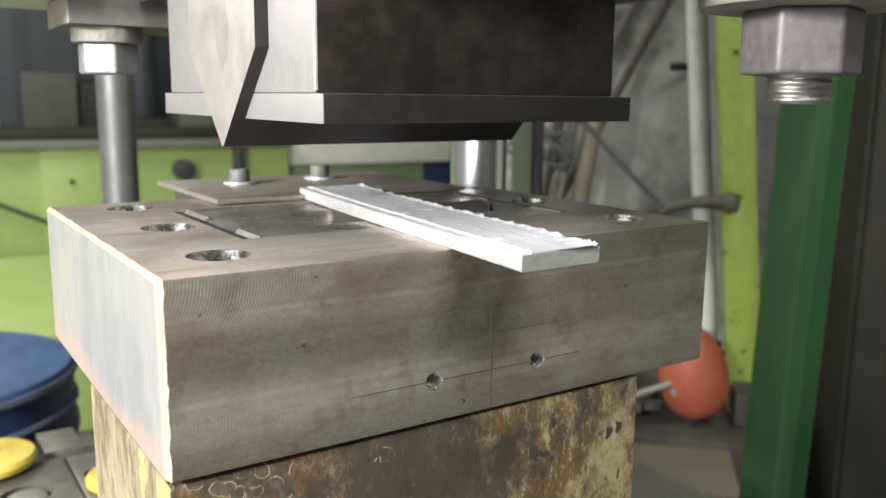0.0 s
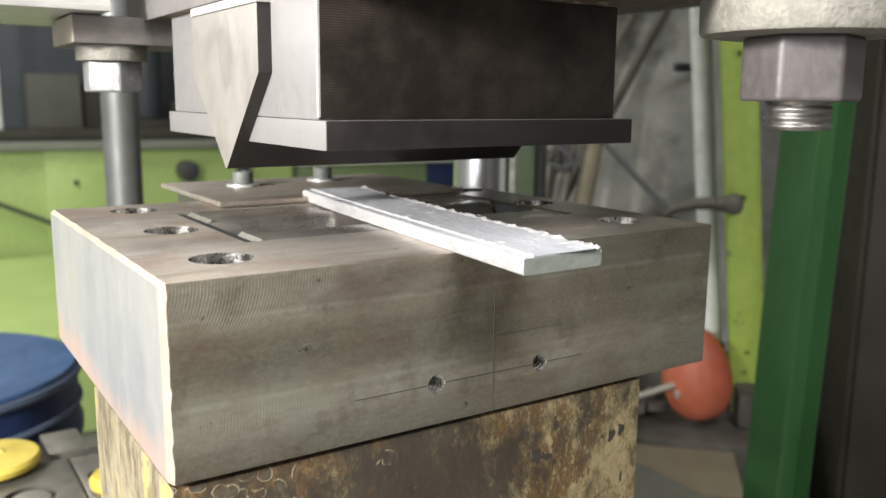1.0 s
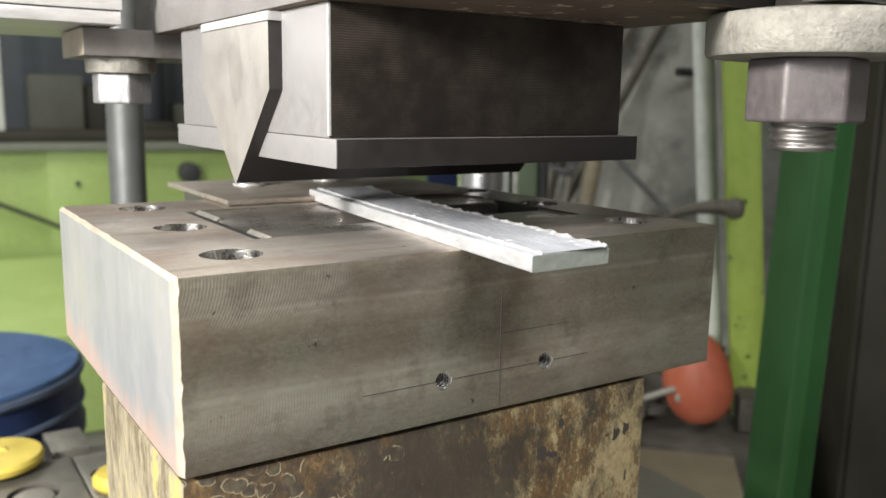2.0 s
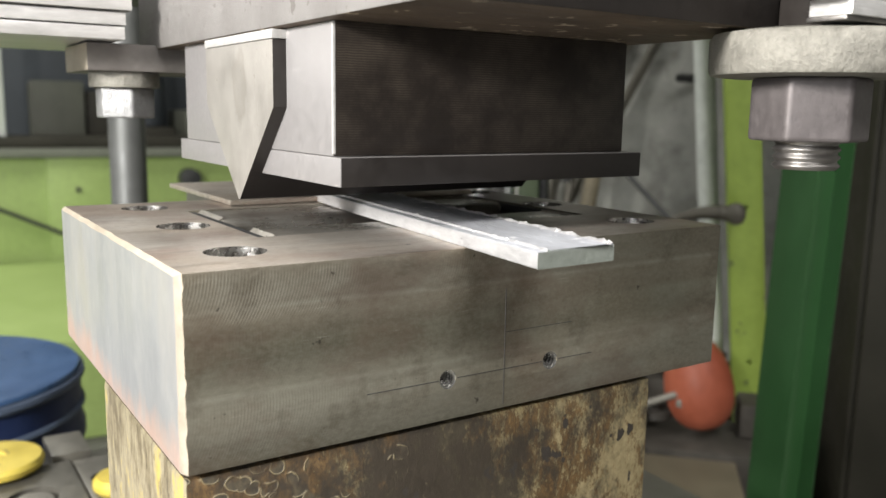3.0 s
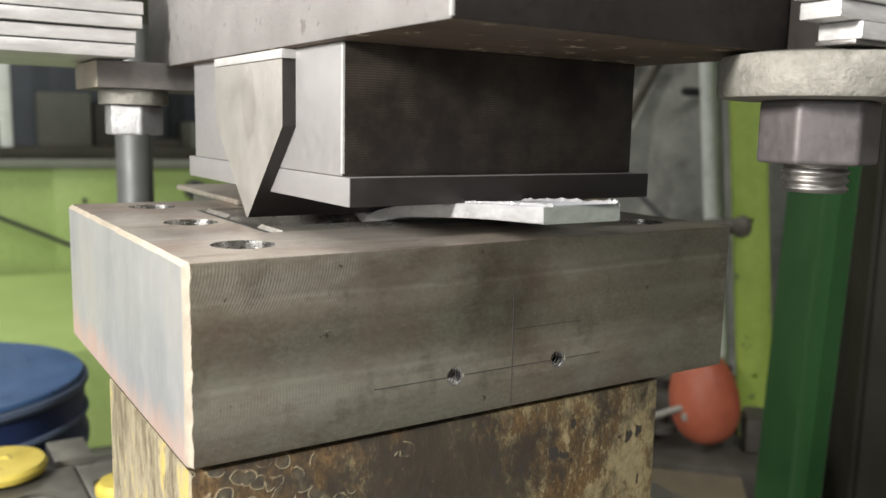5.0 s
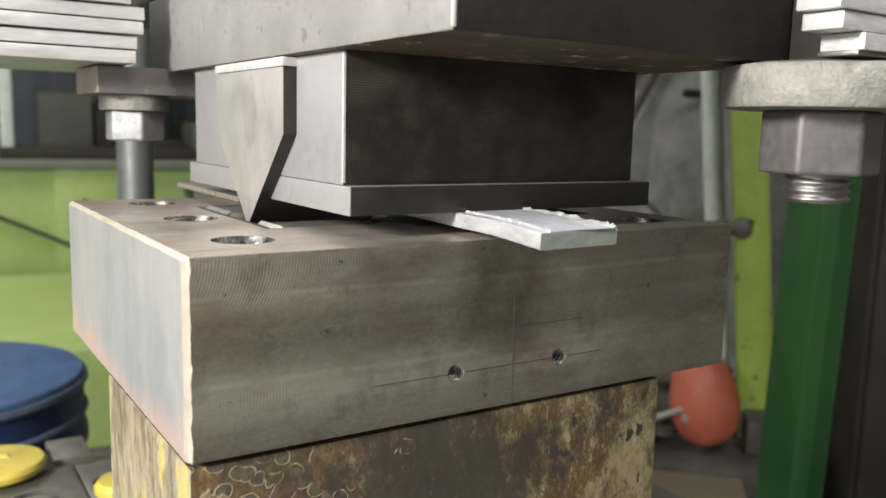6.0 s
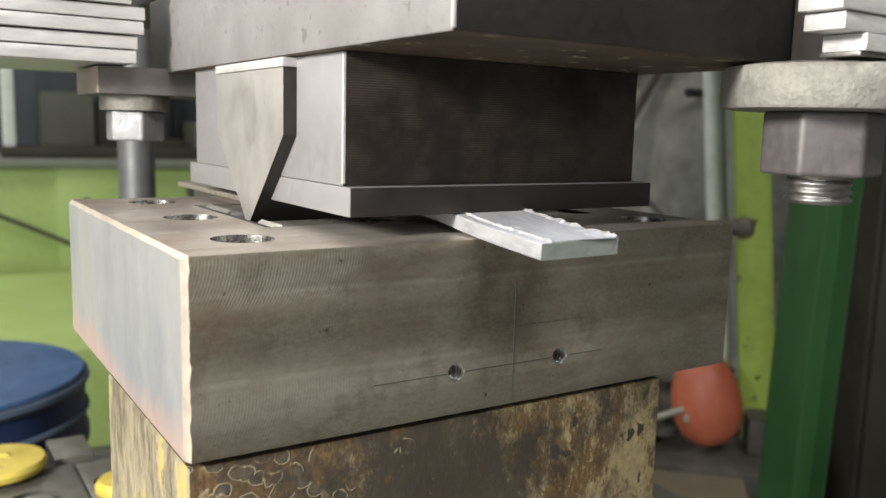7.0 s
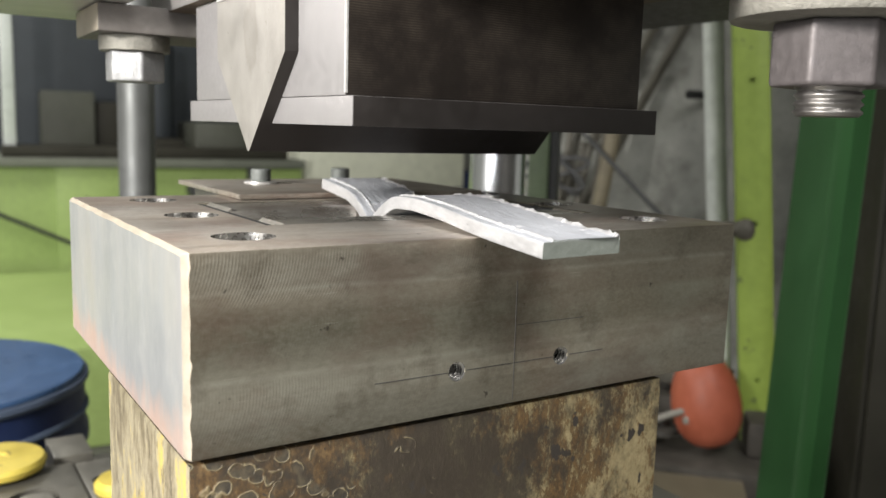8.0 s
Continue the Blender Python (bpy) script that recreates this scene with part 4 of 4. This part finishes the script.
def left_bolt():
    x, y = 0.0539, 0.3027
    b = thing("clamp_bar", (0.054, 0.303, 0.935), "dark steel clamp bar with washer and bright hex nut", "clamp bar")
    bm = box(0.0255, 0.124, 0.2767, 0.352, 0.9653, 0.983, 0.0015)
    for f in bm.faces:
        f.material_index = 1 if f.normal.x < -0.9 else 0
    part("bar", bm, [ROUGH_BAR, EDGE], b, "rough dark steel bar with a bright left end")
    part("washer", cyl((x, y, 0.9551), (x, y, 0.9652), 0.0228, n=40, bevel=0.001), GALV, b, "round steel washer")
    part("nut", hexagon(x, y, 0.935, 0.955, 0.0198, 60), NUT_STEEL, b, "bright hex nut")
    return b


def plates(where):
    """A stack of loose bright plates; each is a part."""
    if where == "left":
        s = thing("plate_stack", (-0.08, 0.33, 0.984), "stack of bright flat steel plates with uneven ends", "plate stack", "plate stacks")
        ends = (0.042, 0.0435, 0.047, 0.0485, 0.04, 0.047)
        for k, e in enumerate(ends):
            part("plate", box(-0.26, e + 0.0032, 0.2574 + 0.0025 * (k % 2), 0.41, 0.9839 + 0.00906 * k, 0.9917 + 0.00906 * k, 0.0007), PLATE_WHITE, s)
    else:
        s = thing("plate_stack", (0.33, -0.1, 0.981), "stack of bright flat plates on the round plate", "plate stack", "plate stacks")
        # Dark plate and black block are added to darken the gaps round the stack
        part("plate", box(0.2245, 0.42, -0.1132, -0.096, 0.9806, 0.9824, 0.0004), DARK_STEEL, s, "dark plate added in the gap under the stack")
        part("gap_block", box(0.245, 0.42, -0.0955, -0.0685, 0.9806, 1.02, 0.001), SHADE_FRONT, s, "black block added to close the gap behind the plates")
        for k, e in enumerate((0.226, 0.213, 0.2085, 0.21, 0.2078)):
            part("plate", box(e, 0.43, -0.1146 + 0.0013 * (k % 2), -0.096, 0.9826 + 0.00705 * k, 0.9892 + 0.00705 * k, 0.0007), PLATE_WHITE, s)
    return s


CARRIED = [upper_die(), right_bolt(), left_bolt(), plates("left"), plates("right")]

# ---- the aluminium strip ----
LENGTH, WIDE, THICK, COUNT = 0.264, 0.0415, 0.0068, 70
LINE = Vector((0.0251, 0.263, 0)).normalized()
SIDE = Vector((LINE.y, -LINE.x, 0))
NEAR = Vector((0.1234, -0.0568, TOP))


def strip():
    rng = random.Random(4)
    s = thing("metal_strip", (0.15, 0.08, TOP), "bright aluminium flat bar with ragged torn skin on the die", "metal strip")
    step, n = LENGTH / COUNT, 3
    total = COUNT * n + 1
    slow = [noise.noise((j * 0.05, 3.1, 0)) for j in range(total)]
    left = [0.0052 + 0.0007 * slow[j] + rng.uniform(-0.00025, 0.00035) for j in range(total)]
    right = [-0.0006 + 0.0022 * noise.noise((j * 0.18, 8.2, 0)) + 0.0007 * noise.noise((j * 0.6, 2.2, 0)) + rng.uniform(-0.0003, 0.0003) for j in range(total)]
    curl = [0.0009 + 0.0012 * noise.noise((j * 0.16, 1.2, 5)) + max(0, noise.noise((j * 0.4, 4.4, 1)) - 0.25) * 0.002 + rng.uniform(-0.0002, 0.0002) for j in range(total)]
    lip = [0.0007 + rng.uniform(0, 0.0004) + max(0, noise.noise((j * 0.25, 7.2, 2)) * 0.0008) for j in range(total)]
    pieces = []
    for k in range(COUNT):
        w = WIDE / 2 - (0.00003 if k % 2 else 0.0)
        h = THICK - (0.00003 if k % 2 else 0.0)
        half = step / 2 + 0.0007 if 0 < k < COUNT - 1 else step / 2 + 0.0003
        bm = box(-w, w, -half, half, 0.00003 if k % 2 else 0.0, h, 0.0)
        bmesh.ops.bevel(bm, geom=[e for e in bm.edges if abs(e.verts[0].co.y - e.verts[1].co.y) > step * 0.5], offset=0.0008, segments=2, profile=0.6, affect="EDGES")
        for f in bm.faces:
            f.material_index = 1 if f.normal.z > 0.9 else 2 if f.normal.y < -0.9 and k == 0 else 0
        # torn skin: a thin raised sheet with ragged rims
        rows = []
        for j in range(n + 1):
            g, y = k * n + j, -step / 2 + step * j / n
            a, b, t = -WIDE / 2 + left[g], WIDE / 2 + right[g], THICK + 0.0004
            rows.append([bm.verts.new(p) for p in ((a, y, THICK - 0.0002), (a + 0.0003, y, THICK + lip[g]), (a + 0.0014, y, t), (0.004, y, t), (b - 0.0022, y, t), (b - 0.0009, y, t + curl[g]), (b, y, THICK - 0.0006))])
        for a, b in zip(rows, rows[1:]):
            for i in range(6):
                bm.faces.new((a[i], a[i + 1], b[i + 1], b[i])).material_index = 0 if i in (0, 1, 4, 5) else 1
        if k == 0:
            bm.faces.new(rows[0]).material_index = 2
            for v in bm.verts:
                if v.co.y < 0:
                    v.co.y += 0.005 * (v.co.x + w) / (2 * w) * min(1, -v.co.y / (step / 2))
                else:
                    v.co.y = max(v.co.y, 0.005 * (v.co.x + w) / (2 * w) - 0.0019)
        elif k == 1:
            for v in bm.verts:
                if v.co.y < 0:
                    v.co.y += max(0, 0.005 * (v.co.x + w) / (2 * w) - 0.0033) * min(1, -v.co.y / (step / 2))
        bmesh.ops.translate(bm, verts=bm.verts, vec=(0, k * step, 0))
        me = mesh_of("segment", bm, 14)
        ob = new("segment", me)
        me.materials.append(ALU_SIDE)
        me.materials.append(ALU_TOP)
        me.materials.append(ALU_END)
        ob.parent = s
        pieces.append(ob)
    return s, pieces


STRIP, PIECES = strip()

# underside of the strip, as (place along the bar's line, height) in millimetres, time by time
FLAT = ((-56.8, 0.0), (16.9, 0.0), (81.3, 0.0), (125.5, 0.0), (173.4, 0.3), (200.1, 0.6))
PRESSED = ((-55, 4.7), (16.9, 2.6), (81.3, 0.2), (125.5, -0.8), (159.6, 1.5), (198.2, 5.0))
LIFTED = ((-54, 17.2), (-9.8, 13.6), (43.6, 7.7), (83.1, 2.5), (108.9, -2.0), (125.5, -5.5), (142.1, -2.0), (164.2, 4.0), (195.5, 12.5))
SINKING = ((-52.2, 9.0), (-9.8, 8.0), (43.6, 5.5), (83.1, 2.4), (107.1, -2.8), (125.5, -8.8), (143.9, -2.8), (164.2, 2.4), (192.7, 5.0))
CLOSED = ((-50.8, 2.4), (-20, 3.6), (22.4, 3.5), (62.9, 3.3), (88.7, 2.2), (103.4, -1.6), (125.5, -11.5), (147.6, -1.6), (162.3, 2.2), (190.9, 3.4))
SPRUNG = ((-51.3, -2), (-3.4, 0.3), (44.5, 4), (76.7, 4.7), (93.3, 3), (107.1, -3), (125.5, -11.5), (143.9, -3.2), (158.6, 1.6), (173.4, 3.2), (191.8, 4.6))


def blend(a, b, f):
    """A shape between two, taken at even steps."""
    pa, pb = even(a), even(b)
    return [(u[0] + (v[0] - u[0]) * f, u[1] + (v[1] - u[1]) * f) for u, v in zip(pa, pb)]


def even(nodes, n=4 * COUNT):
    """Points at even steps of length along a smooth line through the nodes, in millimetres."""
    y = np.array([p[0] for p in nodes], float)
    z = np.array([p[1] for p in nodes], float)
    if len(nodes) == n + 1:
        return list(nodes)
    slope = np.gradient(z, y)
    fy = np.linspace(y[0], y[-1], 900)
    k = np.clip(np.searchsorted(y, fy) - 1, 0, len(y) - 2)
    h = y[k + 1] - y[k]
    t = (fy - y[k]) / h
    fz = (2 * t**3 - 3 * t**2 + 1) * z[k] + (t**3 - 2 * t**2 + t) * h * slope[k] + (-2 * t**3 + 3 * t**2) * z[k + 1] + (t**3 - t**2) * h * slope[k + 1]
    run = np.concatenate([[0], np.cumsum(np.hypot(np.diff(fy), np.diff(fz)))])
    s = np.linspace(0, LENGTH * 1000, n + 1)
    end = np.array([fy[-1] - fy[-2], fz[-1] - fz[-2]])
    end /= np.hypot(*end)
    over = np.maximum(0, s - run[-1])
    return [(a + end[0] * o, b + end[1] * o) for a, b, o in zip(np.interp(s, run, fy), np.interp(s, run, fz), over)]


def motions():
    lift = [(0, 44.8), (0.5, 39.7), (1, 34.9), (1.5, 30.6), (2.25, 23.8), (3, 17.0), (3.4, 13.3), (3.6, 12.7), (4, 12.6), (4.25, 10.6), (4.5, 9.3), (4.8, 7.4), (5.3, 3.3), (5.8, 0.4), (6, 0.1), (6.5, 0),
            (7, -0.9), (7.2, -0.8), (7.3, -0.1), (7.4, 3.8), (7.5, 7.6), (7.6, 14.3), (7.7, 19.0), (7.8, 25.4), (7.9, 31.1), (8, 36.9)]
    for ob in CARRIED:
        base = ob.matrix_world.translation.copy()
        walk(ob, [(t, Matrix.Translation(base + Vector((0, 0, h / 1000)))) for t, h in lift])
    shapes = [(0, FLAT), (3.1, FLAT), (3.5, blend(FLAT, PRESSED, 0.4)), (4.0, PRESSED), (4.1, blend(PRESSED, LIFTED, 0.2)), (4.2, blend(PRESSED, LIFTED, 0.7)), (4.3, LIFTED),
              (4.7, LIFTED), (5.3, SINKING), (5.8, CLOSED), (6.6, CLOSED), (6.9, blend(CLOSED, SPRUNG, 0.9)), (7.0, SPRUNG), (8, SPRUNG)]
    home = STRIP.matrix_world.inverted()
    turn = math.atan2(-LINE.x, LINE.y)
    lines = [(t, even(s)) for t, s in shapes]
    for k, ob in enumerate(PIECES):
        rows = []
        for t, pts in lines:
            a, b = pts[4 * k], pts[4 * k + 4]
            y, z = (a[0] + b[0]) / 2000, (a[1] + b[1]) / 2000
            p = NEAR + LINE * ((y + 0.0568) / LINE.y) + SIDE * (WIDE / 2) + Vector((0, 0, z))
            tilt = math.atan2(b[1] - a[1], b[0] - a[0])
            rows.append((t, home @ Matrix.Translation(p) @ Matrix.Rotation(turn, 4, "Z") @ Matrix.Rotation(tilt, 4, "X") @ Matrix.Translation((0, -k * LENGTH / COUNT, 0))))
        walk(ob, rows)


# ---- small things on the bed ----


def bed_things():
    s = thing("fixture_block", (0.03, 0.66, BED), "dark steel fixture block with a threaded hole on the bed", "fixture")
    part("block", cut(box(-0.12, 0.052, 0.57, 0.70, BED, BED + 0.03, 0.002), [cyl((0.005, 0.62, BED + 0.01), (0.005, 0.62, 1), 0.024, n=32)]), BED_MAT, s)
    part("thread", thread(0.005, 0.62, BED + 0.012, BED + 0.027, 0.02, 0.004), GALV, s, "worn threaded stud", 80)
    part("rear_block", box(0.035, 0.075, 0.705, 0.77, BED, BED + 0.035, 0.002), BED_MAT, s)
    part("side_block", cut(box(0.054, 0.14, 0.58, 0.70, BED, BED + 0.028, 0.002), [cyl((0.075, 0.64, BED + 0.01), (0.075, 0.64, 1), 0.013, n=28)]), BED_MAT, s)
    s.matrix_world = Matrix.Translation((0.0346, 0.5992, BED))
    solo("yellow_knob", (-0.0143, 0.645, BED + 0.03), turned([(0.03, 0), (0.031, 0.003), (0.046, 0.005), (0.0475, 0.011), (0.0445, 0.0155), (0.012, 0.0168), (0.01, 0.0145)], 40, at=(-0.0143, 0.645, BED + 0.0302)), YELLOW,
             "round yellow painted cap with chipped rim on the fixture", "cap", "yellow caps")
    solo("yellow_knob", (0.0868, 0.5377, BED + 0.028), turned([(0.012, 0), (0.022, 0.001), (0.026, 0.006), (0.026, 0.012), (0.022, 0.017), (0.005, 0.0178)], 36, at=(0.0868, 0.5377, BED + 0.0282)), YELLOW,
             "small yellow painted cap beside the support block", "cap", "yellow caps")
    d = thing("blue_drum", (-0.065, 0.969, 0), "blue plastic drum with a domed lid and pale rim", "drum")
    c = (-0.0652, 0.969)
    drum = part("drum", turned([(0.17, 0.0), (0.185, 0.01), (0.19, 0.2), (0.195, 0.21), (0.195, 0.25), (0.19, 0.26), (0.19, 0.5), (0.194, 0.505), (0.194, 0.52), (0.19, 0.53), (0.19, 0.586)], 64, at=(*c, 0)), BLUE_DARK, d, "dark blue drum body")
    part("rim", turned([(0.185, 0), (0.193, 0.001), (0.196, 0.006), (0.195, 0.012), (0.19, 0.0135)], 64, at=(*c, 0.586)), RIM_BLUE, drum, "faded rim")
    part("band", turned([(0.1905, 0), (0.1935, 0.001), (0.195, 0.004), (0.1935, 0.008), (0.1905, 0.009)], 64, at=(*c, 0.546)), RIM_BLUE, drum, "faded band")
    part("lid", turned([(0.18, 0), (0.19, 0.001), (0.188, 0.006), (0.12, 0.007), (0.02, 0.008)], 64, at=(*c, 0.6)), BLUE, d, "blue lid")


bed_things()


def lamps():
    lamp = thing("work_lamp", WORK_LAMP[0], "square work lamp hung beside the press", "lamp")
    m = look(*WORK_LAMP)
    for nm, b, mt in (("housing", (-0.1, 0.1, -0.1, 0.1, 0.012, 0.06), DARK), ("bracket", (-0.01, 0.01, -0.01, 0.01, 0.06, 0.2), DARK)):
        ob = part(nm, box(*b, bevel=0.003), mt)
        ob.parent = lamp
        ob.matrix_world = m
    x, y, z = WORK_LAMP[0]
    part("stem", cyl((x - 0.12, y - 0.01, z + 0.03), (x - 0.12, y - 0.01, 2.999), 0.012, n=16), DARK, lamp)
    for lx, ly, _ in TUBES:
        t = thing("tube_lamp", (lx, ly, 2.9), "wide white ceiling panel lamp", "lamp", "ceiling lamps")
        part("housing", box(lx - 0.78, lx + 0.78, ly - 0.78, ly + 0.78, 2.9, 2.999, 0.005), WHITE_PIPE, t)


lamps()
motions()
